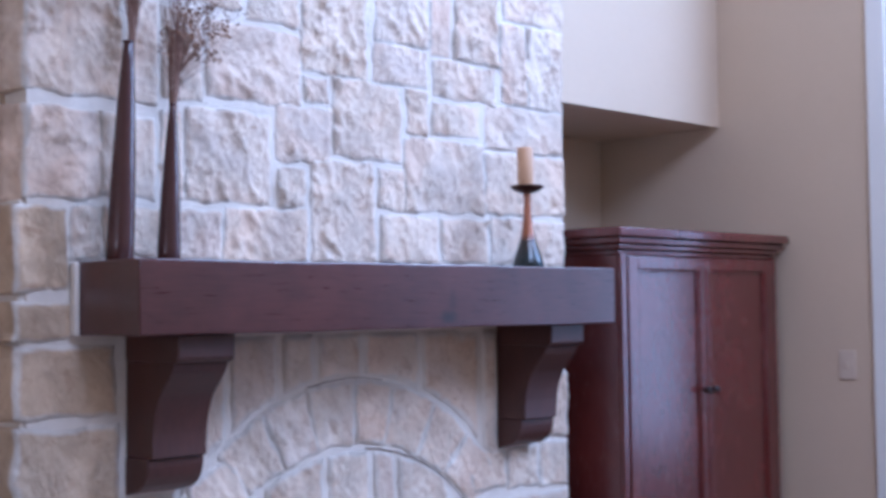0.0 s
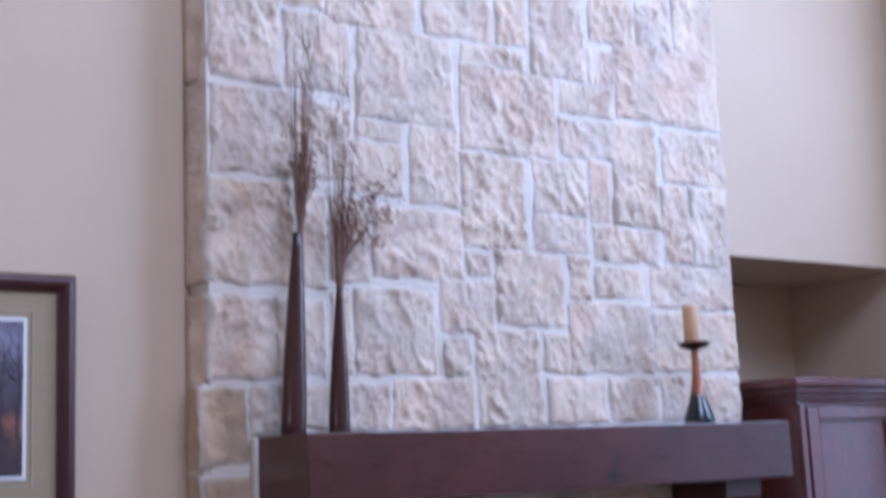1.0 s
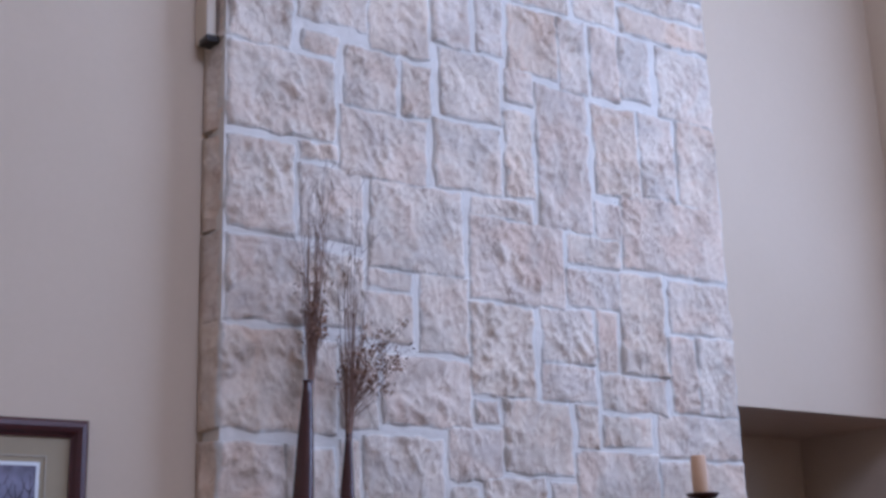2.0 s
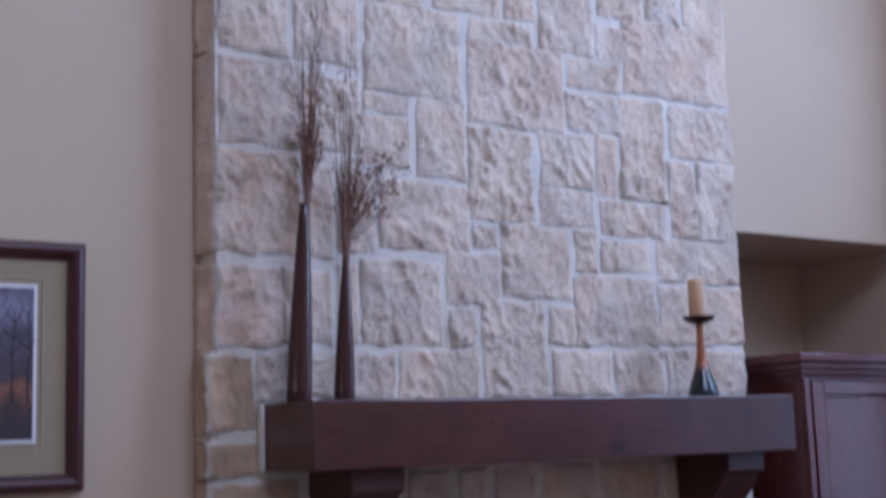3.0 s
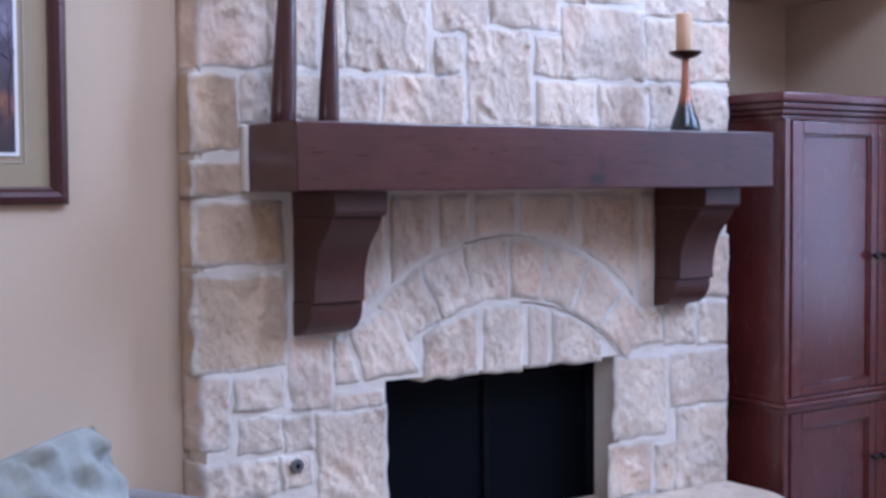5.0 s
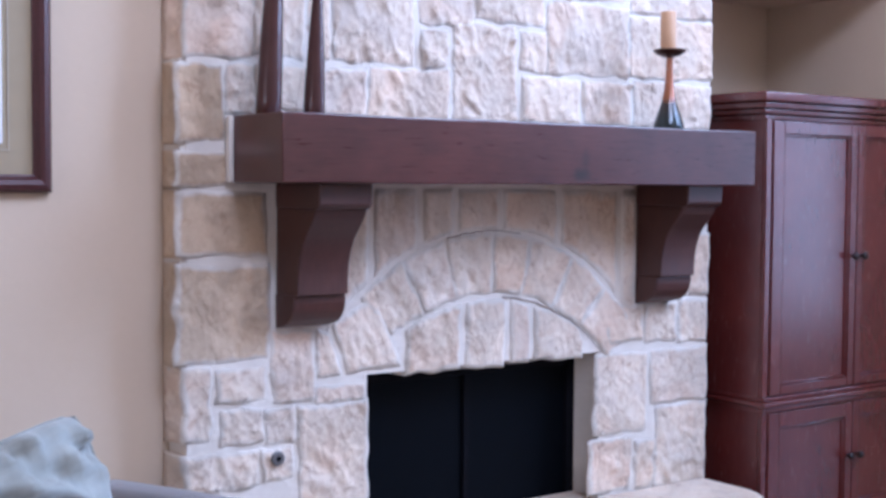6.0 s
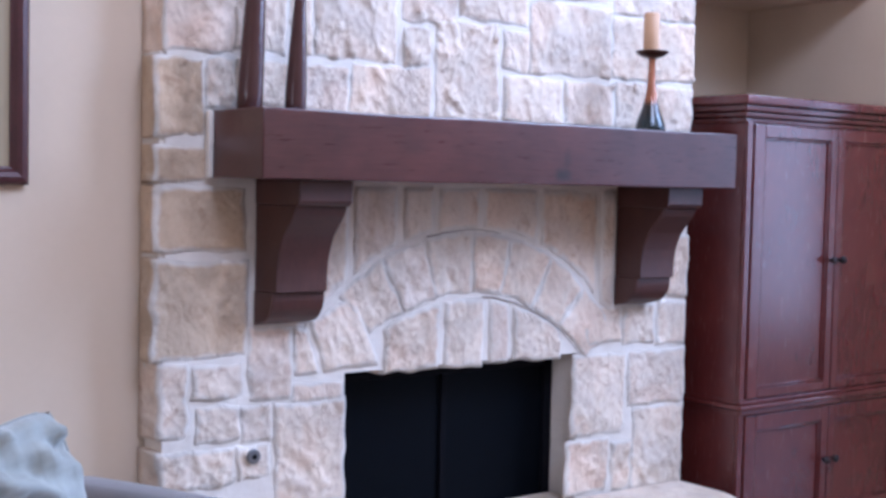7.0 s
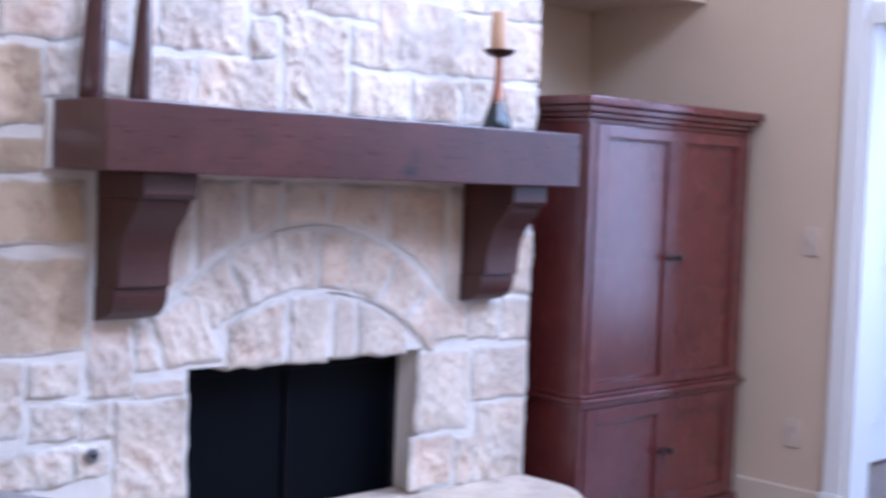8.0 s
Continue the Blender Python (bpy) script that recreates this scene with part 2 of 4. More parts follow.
def lathe(profile, steps=40, lean=(0, 0)):
    """Turned solid from (radius, height) pairs, leaning by (dx, dy) over its height."""
    bm, rings = bmesh.new(), []
    top = profile[-1][1]
    for r, z in profile:
        ox, oy = lean[0] * z / top, lean[1] * z / top
        rings.append([bm.verts.new((ox + r * math.cos(a), oy + r * math.sin(a), z)) for a in (2 * math.pi * k / steps for k in range(steps))])
    for a, b in zip(rings, rings[1:]):
        for k in range(steps):
            bm.faces.new((a[k], a[(k + 1) % steps], b[(k + 1) % steps], b[k]))
    bm.faces.new(rings[0][::-1])
    bm.faces.new(rings[-1])
    return bm


def prism(profile, x0, x1, bevel=0.0):
    """Solid from a closed (y, z) outline, swept from x0 to x1."""
    bm = bmesh.new()
    f = bm.faces.new([bm.verts.new((x0, y, z)) for y, z in profile])
    got = bmesh.ops.extrude_face_region(bm, geom=[f])
    for v in got["geom"]:
        if isinstance(v, bmesh.types.BMVert):
            v.co.x = x1
    if bevel:
        bmesh.ops.bevel(bm, geom=bm.edges[:], offset=bevel, segments=1, affect="EDGES", clamp_overlap=True)
    return bm


def tube(bm, points, r0, r1, sides=5):
    """Adds a tapering tube along points to bm."""
    rings = []
    for k, p in enumerate(points):
        a, b = points[max(k - 1, 0)], points[min(k + 1, len(points) - 1)]
        way = (Vector(b) - Vector(a)).normalized()
        s = way.orthogonal().normalized()
        t = way.cross(s)
        r = r0 + (r1 - r0) * k / (len(points) - 1)
        rings.append([bm.verts.new(Vector(p) + r * (math.cos(q) * s + math.sin(q) * t)) for q in (2 * math.pi * j / sides for j in range(sides))])
    for a, b in zip(rings, rings[1:]):
        for j in range(sides):
            bm.faces.new((a[j], a[(j + 1) % sides], b[(j + 1) % sides], b[j]))
    bm.faces.new(rings[0][::-1])
    bm.faces.new(rings[-1])
    return bm


def structure(name, bm, material, label, category):
    return tagged(part(name, bm, material), label, category, kind="structure")


# ---------------------------------------------------------------- plan (metres)
WALL_Y, LEFT_Y, NICHE_Y, SOFFIT_Z = 2.93, 2.905, 3.57, 2.175      # wall plane, niche back, underside over the niche
EAST_X, WEST_X, REAR_Y, TOP_Z = 4.345, -3.2, -2.0, 6.3
FACE_Y = 2.793                                     # joint face of the chimney
CH_L, CH_R = 1.074, 3.102                          # chimney sides
FB_L, FB_R, FB_TOP, HEARTH_Z = 1.64, 2.58, 0.793, 0.30
DOOR_Y, DOOR_Z = 2.166, 2.04                        # opening in the east wall

# ---------------------------------------------------------------- shell
structure("floor", box(-3.4, 7.7, -3.4, 3.8, -0.12, 0.0), M_FLOOR, "brown stained wooden plank floor", "floor")
structure("ceiling", box(-3.4, 4.6, -3.4, 3.8, TOP_Z, TOP_Z + 0.15), M_CEIL, "high pale painted ceiling", "ceiling")
structure("wall_north", box(WEST_X, CH_L + 0.02, LEFT_Y, WALL_Y + 0.2, 0, TOP_Z), M_WALL, "tan painted plaster wall beside the chimney", "wall")
structure("wall_over_niche", box(CH_R - 0.1, EAST_X, WALL_Y, NICHE_Y + 0.15, SOFFIT_Z, TOP_Z), M_WALL, "tan painted wall standing out over the cabinet niche", "wall")
structure("wall_niche", box(CH_R - 0.1, EAST_X, NICHE_Y, NICHE_Y + 0.15, 0, SOFFIT_Z), M_WALL, "tan painted back wall of the cabinet niche", "wall")
east = box(EAST_X, EAST_X + 0.15, DOOR_Y, NICHE_Y + 0.15, 0, TOP_Z)
box(EAST_X, EAST_X + 0.15, -0.75, DOOR_Y, 5.3, TOP_Z, bm=east)
box(EAST_X, EAST_X + 0.15, -0.75, 0.1, 0, 2.10, bm=east)
box(EAST_X, EAST_X + 0.15, REAR_Y, -0.75, 0, TOP_Z, bm=east)
structure("wall_east", east, M_WALL, "tan painted wall with a tall glazed opening", "wall")
# unseen wall; the low opening is there only for the added west fill
west = box(WEST_X - 0.2, WEST_X, REAR_Y - 0.2, -0.2, 0, TOP_Z)
box(WEST_X - 0.2, WEST_X, 1.4, WALL_Y + 0.2, 0, TOP_Z, bm=west)
box(WEST_X - 0.2, WEST_X, -0.2, 1.4, 0, 0.95, bm=west)
box(WEST_X - 0.2, WEST_X, -0.2, 1.4, 2.25, TOP_Z, bm=west)
structure("wall_west", west, M_WALL, "tan painted plaster wall, its low opening added for the fill lamp", "wall")
rear = box(WEST_X, -0.5, REAR_Y - 0.2, REAR_Y, 0, TOP_Z)
box(2.3, EAST_X + 0.15, REAR_Y - 0.2, REAR_Y, 0, TOP_Z, bm=rear)
for z0, z1 in ((0, 4.3), (6.15, TOP_Z)):
    box(-0.5, 2.3, REAR_Y - 0.2, REAR_Y, z0, z1, bm=rear)
structure("wall_south", rear, M_WALL, "tan painted wall with a high window", "wall")

# hall behind the opening
structure("wall_hall_north", box(EAST_X + 0.15, 7.6, 2.78, 2.93, 0, 2.7), M_WALL, "pale hall wall", "wall")
south = box(EAST_X + 0.15, 4.8, -1.4, -1.25, 0, 2.7)
box(7.2, 7.6, -1.4, -1.25, 0, 2.7, bm=south)
box(4.8, 7.2, -1.4, -1.25, 0, 0.35, bm=south)
box(4.8, 7.2, -1.4, -1.25, 2.55, 2.7, bm=south)
structure("wall_hall_south", south, M_WALL, "pale hall wall around a wide window", "wall")
structure("ceiling_hall", box(EAST_X + 0.15, 7.6, -1.4, 2.93, 2.7, 2.8), M_CEIL, "pale hall ceiling", "ceiling")
hall_end = box(7.45, 7.6, -1.25, -0.8, 0, 2.7)
box(7.45, 7.6, 2.0, 2.78, 0, 2.7, bm=hall_end)
box(7.45, 7.6, -0.8, 2.0, 0, 0.25, bm=hall_end)
structure("wall_hall_east", hall_end, M_WALL, "pale hall wall around a window", "wall")

# casing, head and transom of the opening
trim = box(EAST_X - 0.02, EAST_X, DOOR_Y, DOOR_Y + 0.079, 0.16, 5.38, 0.004)
structure("trim", trim, M_WHITE, "white painted casing around the glazed opening", "trim")
structure("trim_plinth", box(EAST_X - 0.03, EAST_X, DOOR_Y - 0.003, DOOR_Y + 0.092, 0, 0.16, 0.004), M_WHITE, "white painted plinth block under the casing", "trim")
jamb = box(EAST_X, EAST_X + 0.15, DOOR_Y - 0.03, DOOR_Y, 0, 5.3)
box(EAST_X - 0.02, EAST_X + 0.17, 0.1, DOOR_Y - 0.03, DOOR_Z, DOOR_Z + 0.09, 0.004, bm=jamb)
structure("door_frame", jamb, M_WHITE, "white painted jamb and transom bar", "door frame")
structure("baseboard", box(EAST_X - 0.016, EAST_X, DOOR_Y + 0.092, NICHE_Y, 0, 0.15, 0.005), M_CREAM, "cream painted baseboard along the wall", "baseboard")
structure("baseboard_hall", box(EAST_X + 0.15, 5.32, 2.764, 2.78, 0, 0.15, 0.005), M_CREAM, "cream painted baseboard in the hall", "baseboard")


def panel_door(x, y):
    """White panelled hall door in its casing."""
    d = thing("hall_door", "white painted panelled door standing shut in the hall", "door", (x, y, 0))
    part("leaf", box(0.0, 0.80, -0.035, 0.0, 0.01, 2.03, 0.003), M_WHITE, d)
    for z0, z1 in ((0.20, 0.85), (1.0, 1.85)):
        for x0 in (0.11, 0.44):
            part("panel", box(x0, x0 + 0.25, -0.044, -0.034, z0, z1, 0.008), M_WHITE, d)
    part("casing", box(-0.09, -0.004, -0.03, 0.0, 0, 2.12, 0.004), M_WHITE, d)
    part("casing", box(0.804, 0.89, -0.03, 0.0, 0, 2.12, 0.004), M_WHITE, d)
    part("head", box(-0.004, 0.804, -0.03, 0.0, 2.035, 2.12, 0.004), M_WHITE, d)
    for z in (0.25, 1.05, 1.80):
        part("hinge", box(-0.010, 0.012, -0.046, -0.0355, z, z + 0.09, 0.003), M_STEEL, d, "small steel hinge")


panel_door(5.42, 2.778)

# ---------------------------------------------------------------- chimney
chimney = thing("stone_fireplace", "cream limestone chimney breast with smeared pale mortar joints", "fireplace", (0, 0, 0))
for x0, x1, z0, z1 in ((CH_L - 0.012, FB_L, 0, FB_TOP), (FB_R, CH_R, 0, FB_TOP), (CH_L - 0.012, CH_R, FB_TOP, TOP_Z), (FB_L, FB_R, 0, HEARTH_Z - 0.06)):
    part("mortar_core", box(x0, x1, FACE_Y, 3.6, z0, z1), M_MORTAR, chimney, "pale mortar between the stones")
part("mortar_core", box(1.047, CH_L, FACE_Y + 0.008, 3.0, 0.84, 1.69, 0.004), M_MORTAR, chimney, "pale mortar round the chimney's corner")
ARCH_X, ARCH_Z, ARCH_R = 2.10, 0.455, 0.756        # outer curve of the relieving arch
INNER_X, INNER_Z, INNER_R = 2.092, 0.332, 0.672    # inner curve


def smooth01(a):
    a = max(0.0, min(1.0, a))
    return a * a * (3 - 2 * a)


def stone(fn, wide, high, seed, back=FACE_Y + 0.006, material=None, proud=0.007, rough=0.021, fray=0.011):
    """One split-faced stone: fn(u, v) gives its outline in x and z; u and v run from 0 to 1."""
    material = material or M_STONE
    nu, nv = max(5, min(44, int(wide / 0.008))), max(5, min(44, int(high / 0.008)))
    bm, grid = bmesh.new(), []
    smear = bm.verts.layers.float.new("smear")
    off = Vector((seed * 3.7, seed * 1.3, seed * 2.1))
    tilt_u, tilt_v = noise.noise(off) * 0.006, noise.noise(off * 1.7) * 0.006
    for j in range(nv + 1):
        row = []
        for i in range(nu + 1):
            u, v = i / nu, j / nv
            x, z = fn(u, v)
            e = min(min(u, 1 - u) * wide, min(v, 1 - v) * high)
            p = Vector((x, 0, z))
            wob = fray * (1 - smooth01(e / 0.05))
            x += wob * noise.noise(p * 16 + off)
            z += wob * noise.noise(p * 16 - off)
            s = smooth01((e + 0.002) / 0.014)
            rugged = 0.35 + 0.9 * smooth01(0.5 + 1.4 * noise.noise(Vector((x * 4, 2.0, z * 4)) + off))
            lump = noise.fractal(Vector((x * 7 + z * 3, 0, z * 5 - x * 2)) + off, 0.8, 2.1, 3)
            chip = noise.fractal(Vector((x * 26 + z * 12, 0, z * 18 - x * 6)) + off, 0.6, 2.2, 5)
            crag = abs(noise.noise(Vector((x * 34 + z * 16, 1.0, z * 24 - x * 8)) + off))
            d = s * (proud + tilt_u * (u - 0.5) * 2 + tilt_v * (v - 0.5) * 2 + rough * (0.45 * lump + 0.66 * rugged * chip) + 0.003 - 0.65 * rough * rugged * crag)
            vert = bm.verts.new((x, FACE_Y + 0.001 - max(d, 0.0056 * s), z))
            vert[smear] = 1 - smooth01(e / (0.022 if z > 1.35 else 0.032))
            row.append(vert)
        grid.append(row)
    for j in range(nv):
        for i in range(nu):
            bm.faces.new((grid[j][i], grid[j][i + 1], grid[j + 1][i + 1], grid[j + 1][i]))
    rim = [grid[0][i] for i in range(nu)] + [grid[j][nu] for j in range(nv)] + [grid[nv][i] for i in range(nu, 0, -1)] + [grid[j][0] for j in range(nv, 0, -1)]
    prev = rim
    steps = 1 if back < FACE_Y + 0.02 else 5
    for k in range(1, steps + 1):
        ring = []
        for vtx in rim:
            y = vtx.co.y + (back - vtx.co.y) * k / steps
            q = Vector((vtx.co.x, y, vtx.co.z))
            if steps > 1 and q.x < CH_L + 0.012:
                q.x += (1.042 - q.x) * k / steps
            dx = 0.010 * noise.fractal(q * 12 + off, 0.9, 2.0, 4) if 0 < k < steps else 0.0
            ring.append(bm.verts.new((q.x + dx, y, q.z)))
        for a in range(len(rim)):
            b = (a + 1) % len(rim)
            bm.faces.new((prev[a], prev[b], ring[b], ring[a]))
        prev = ring
    bm.faces.new(prev)
    return part("stone", bm, material, chimney, smooth=True)


count = [0]


def course(x0, x1, z0, z1):
    """A squared stone between those lines, running round the chimney's corner where it reaches it."""
    count[0] += 1
    grow = 0.007
    x0, x1, z0, z1 = (x0 if x0 < CH_L else x0 - grow), (x1 if x1 > CH_R else x1 + grow), z0 - grow, z1 + grow
    skew = 0.008 * noise.noise(Vector((count[0] * 1.9, 0.3, 0)))
    back = LEFT_Y - 0.006 if x0 < CH_L else WALL_Y - 0.008 if x1 > CH_R else FACE_Y + 0.006
    lean = 0.014 * noise.noise(Vector((count[0] * 2.7, 5.3, 0))) if x0 > CH_L and x1 < CH_R else 0.0
    stone(lambda u, v: (x0 + (x1 - x0) * u + lean * (v - 0.5), z0 + (z1 - z0) * v + skew * (u - 0.5)), x1 - x0, z1 - z0, count[0], back, M_TAN if x0 < 1.2 and 0.84 < z0 < 1.5 else None,
          rough=0.020 if z0 > 1.35 else 0.011)


def mortar_face(x0, x1, z0, z1, step=0.012):
    """Trowelled mortar, flush with the stones' edges and lapping over them here and there."""
    nx, nz = max(2, int((x1 - x0) / step)), max(2, int((z1 - z0) / step))
    verts = []
    for j in range(nz + 1):
        for i in range(nx + 1):
            x, z = x0 + (x1 - x0) * i / nx, z0 + (z1 - z0) * j / nz
            q = Vector((x, 0.7, z))
            verts.append((x, FACE_Y - 0.0012 - 0.0026 * noise.noise(q * 11) - 0.0014 * noise.noise(q * 37), z))
    w = nx + 1
    faces = [(j * w + i, j * w + i + 1, (j + 1) * w + i + 1, (j + 1) * w + i) for j in range(nz) for i in range(nx)]
    me = bpy.data.meshes.new("mortar_face")
    me.from_pydata(verts, [], faces)
    me.materials.append(M_MORTAR)
    me.shade_smooth()
    ob = new("mortar_face", me)
    ob.parent = chimney


mortar_face(CH_L + 0.004, FB_L - 0.004, 0.24, FB_TOP)
mortar_face(FB_R + 0.004, CH_R - 0.004, 0.24, FB_TOP)
mortar_face(CH_L + 0.004, CH_R - 0.004, FB_TOP, 3.6)


def ashlar():
    course(1.066, 1.28, 3.13, 3.50)
    course(1.30, 1.55, 3.25, 3.50)
    course(1.56, 1.79, 3.20, 3.50)
    course(1.81, 1.96, 3.28, 3.50)
    course(1.99, 2.10, 3.29, 3.50)
    course(2.12, 2.34, 3.25, 3.50)
    course(2.35, 2.48, 3.22, 3.50)
    course(2.50, 2.63, 3.23, 3.50)
    course(2.64, 2.79, 3.25, 3.50)
    course(2.83, 3.11, 3.21, 3.50)
    course(1.83, 2.08, 3.03, 3.27)
    course(2.10, 2.22, 3.13, 3.25)
    course(2.23, 2.46, 2.70, 3.22)
    course(1.32, 1.44, 3.135, 3.210)
    course(2.71, 2.88, 2.88, 3.21)
    course(2.90, 3.11, 2.87, 3.21)
    course(2.49, 2.70, 2.86, 3.20)
    course(1.47, 1.66, 2.99, 3.19)
    course(1.68, 1.79, 2.995, 3.180)
    course(1.066, 1.43, 2.85, 3.12)
    course(2.09, 2.21, 2.79, 3.10)
    course(1.80, 2.07, 2.78, 3.01)
    course(1.45, 1.77, 2.76, 2.98)
    course(2.60, 3.11, 2.60, 2.88)
    course(2.47, 2.59, 2.69, 2.83)
    course(1.066, 1.29, 2.54, 2.82)
    course(1.31, 1.53, 2.54, 2.77)
    course(1.94, 2.19, 2.70, 2.77)
    course(1.55, 1.90, 2.48, 2.76)
    course(1.93, 2.32, 2.42, 2.70)
    course(2.34, 2.58, 2.59, 2.69)
    course(2.56, 2.77, 2.22, 2.58)
    course(2.80, 3.11, 2.39, 2.58)
    course(2.33, 2.56, 2.44, 2.57)
    course(1.066, 1.32, 2.27, 2.52)
    course(1.54, 1.70, 2.415, 2.470)
    course(1.34, 1.53, 2.28, 2.50)
    course(1.73, 1.91, 2.23, 2.48)
    course(2.45, 2.54, 2.22, 2.43)
    course(2.21, 2.43, 2.24, 2.42)
    course(1.92, 2.17, 2.11, 2.41)
    course(1.52, 1.70, 2.25, 2.40)
    course(2.92, 3.11, 2.10, 2.38)
    course(2.78, 2.91, 2.10, 2.37)
    course(1.056, 1.32, 1.96, 2.25)
    course(1.34, 1.43, 1.96, 2.23)
    course(2.20, 2.43, 2.11, 2.23)
    course(1.45, 1.57, 1.98, 2.22)
    course(1.59, 1.91, 2.00, 2.21)
    course(2.46, 2.75, 2.09, 2.21)
    course(2.04, 2.31, 1.87, 2.10)
    course(2.34, 2.43, 1.96, 2.10)
    course(1.93, 2.02, 2.02, 2.09)
    course(2.70, 3.11, 1.945, 2.090)
    course(2.45, 2.67, 1.97, 2.07)
    course(1.82, 2.03, 1.84, 2.00)
    course(1.52, 1.80, 1.71, 1.96)
    course(2.33, 2.69, 1.72, 1.95)
    course(1.44, 1.51, 1.71, 1.94)
    course(2.70, 3.11, 1.73, 1.93)
    course(1.056, 1.26, 1.70, 1.92)
    course(1.26, 1.42, 1.71, 1.92)
    course(2.22, 2.32, 1.72, 1.84)
    course(1.83, 1.93, 1.71, 1.82)
    course(1.95, 2.20, 1.55, 1.85)
    course(2.72, 3.11, 1.56, 1.71)
    course(1.64, 1.93, 1.55, 1.70)
    course(2.23, 2.47, 1.56, 1.70)
    course(2.49, 2.71, 1.56, 1.70)
    course(1.18, 1.26, 1.55, 1.68)
    course(1.27, 1.33, 1.56, 1.68)
    course(1.34, 1.46, 1.56, 1.68)
    course(1.47, 1.63, 1.55, 1.68)
    course(1.028, 1.17, 1.47, 1.67)
    course(1.18, 1.27, 1.42, 1.53)
    course(1.028, 1.18, 1.35, 1.44)
    course(1.028, 1.30, 1.16, 1.33)
    course(2.96, 3.11, 0.97, 1.18)
    course(1.028, 1.31, 0.87, 1.13)
    course(2.96, 3.11, 0.80, 0.95)
    course(1.32, 1.455, 0.74, 0.94)
    course(2.61, 2.77, 0.82, 0.94)
    course(2.79, 2.94, 0.81, 0.94)
    course(1.048, 1.13, 0.655, 0.85)
    course(1.15, 1.30, 0.755, 0.845)
    course(2.56, 2.80, 0.51, 0.78)
    course(2.82, 3.11, 0.59, 0.78)
    course(1.46, 1.63, 0.72, 0.77)
    course(1.16, 1.29, 0.635, 0.73)
    course(1.30, 1.395, 0.625, 0.725)
    course(1.41, 1.64, 0.42, 0.715)
    course(1.048, 1.28, 0.51, 0.61)
    course(1.29, 1.39, 0.52, 0.61)
    course(2.85, 3.11, 0.29, 0.58)
    course(2.54, 2.73, 0.31, 0.49)
    course(2.75, 2.84, 0.30, 0.47)
    course(1.31, 1.44, 2.79, 2.84)


def upper_courses():
    """Random courses between the measured wall and the ceiling."""
    rng, z = random.Random(7), 3.52
    while z < TOP_Z - 0.05:
        h = min(rng.uniform(0.19, 0.29), TOP_Z - z)
        x = 1.066
        while x < 3.06:
            w = rng.uniform(0.18, 0.42)
            end = 3.11 if x + w > 2.98 else x + w
            if rng.random() < 0.3 and h > 0.2:
                course(x, end, z, z + h * 0.5 - 0.01)
                course(x, end, z + h * 0.5 + 0.01, z + h - 0.02)
            else:
                course(x, end, z, z + h - 0.02)
            x = end + 0.02
        z += h


def outer(x):
    return ARCH_Z + math.sqrt(max(ARCH_R ** 2 - (x - ARCH_X) ** 2, 0))


def inner(x):
    return INNER_Z + math.sqrt(max(INNER_R ** 2 - (x - INNER_X) ** 2, 0))


def inner_reach(a):
    """Distance from the arch's centre to its inner curve in the direction a."""
    dx, dz = ARCH_X - INNER_X, ARCH_Z - INNER_Z
    b = dx * math.cos(a) + dz * math.sin(a)
    return -b + math.sqrt(b * b - (dx * dx + dz * dz - INNER_R ** 2))


def voussoirs():
    joints = [130.5, 116.5, 103.7, 89, 77.4, 62.5, 48.7, 32]
    for a, b in zip(joints, joints[1:]):
        count[0] += 1

        def fn(u, v, a=a, b=b):
            t = radians(a + 0.2 + (b - a - 0.4) * u)
            r0 = inner_reach(t) + 0.003
            r = r0 + (ARCH_R - 0.002 - r0) * v
            return ARCH_X + r * math.cos(t), ARCH_Z + r * math.sin(t)
        stone(fn, 0.17, 0.18, count[0], proud=0.008, rough=0.010)


def under_arch():
    for x0, x1 in ((1.775, 1.985), (2.00, 2.165), (2.18, 2.268), (2.283, 2.50)):
        count[0] += 1

        def fn(u, v, x0=x0, x1=x1):
            x = x0 + (x1 - x0) * u
            top = max(inner(x) - 0.005, FB_TOP + 0.02)
            return x, FB_TOP - 0.012 + (top - FB_TOP + 0.012) * v
        stone(fn, x1 - x0, 0.18, count[0], FACE_Y + 0.20, proud=0.010, rough=0.010)


def springer():
    """The two broken stones at the left foot of the arch: a large one and a wedge under the corbel."""
    for (ax, az), (bx, bz), (cx, cz), (dx, dz) in (((1.568, 0.800), (1.768, 0.806), (1.662, 1.030), (1.512, 0.955)), ((1.464, 0.796), (1.556, 0.800), (1.505, 0.925), (1.464, 0.940))):
        count[0] += 1

        def fn(u, v):
            return ((ax * (1 - u) + bx * u) * (1 - v) + (dx * (1 - u) + cx * u) * v, (az * (1 - u) + bz * u) * (1 - v) + (dz * (1 - u) + cz * u) * v)
        stone(fn, abs(bx - ax), abs(dz - az), count[0], proud=0.008, rough=0.010, fray=0.006)


def cracks():
    """Hairline cracks along the inner and the outer curve of the arch, their shade painted as dark tubes."""
    rng = random.Random(4)
    for curve, a, b in ((inner, 2.15, 2.585), (outer, 1.93, 2.22)):
        pts = []
        for k in range(25):
            x = a + (b - a) * k / 24
            pts.append((x, FACE_Y - 0.0060 + rng.uniform(-0.0008, 0.0008), curve(x) + rng.uniform(-0.0025, 0.0025)))
        part("crack", tube(bmesh.new(), pts, 0.0022, 0.0012, 5), M_CRACK_SHADE, chimney, "thin dark line, the painted shade of a gap in the mortar")


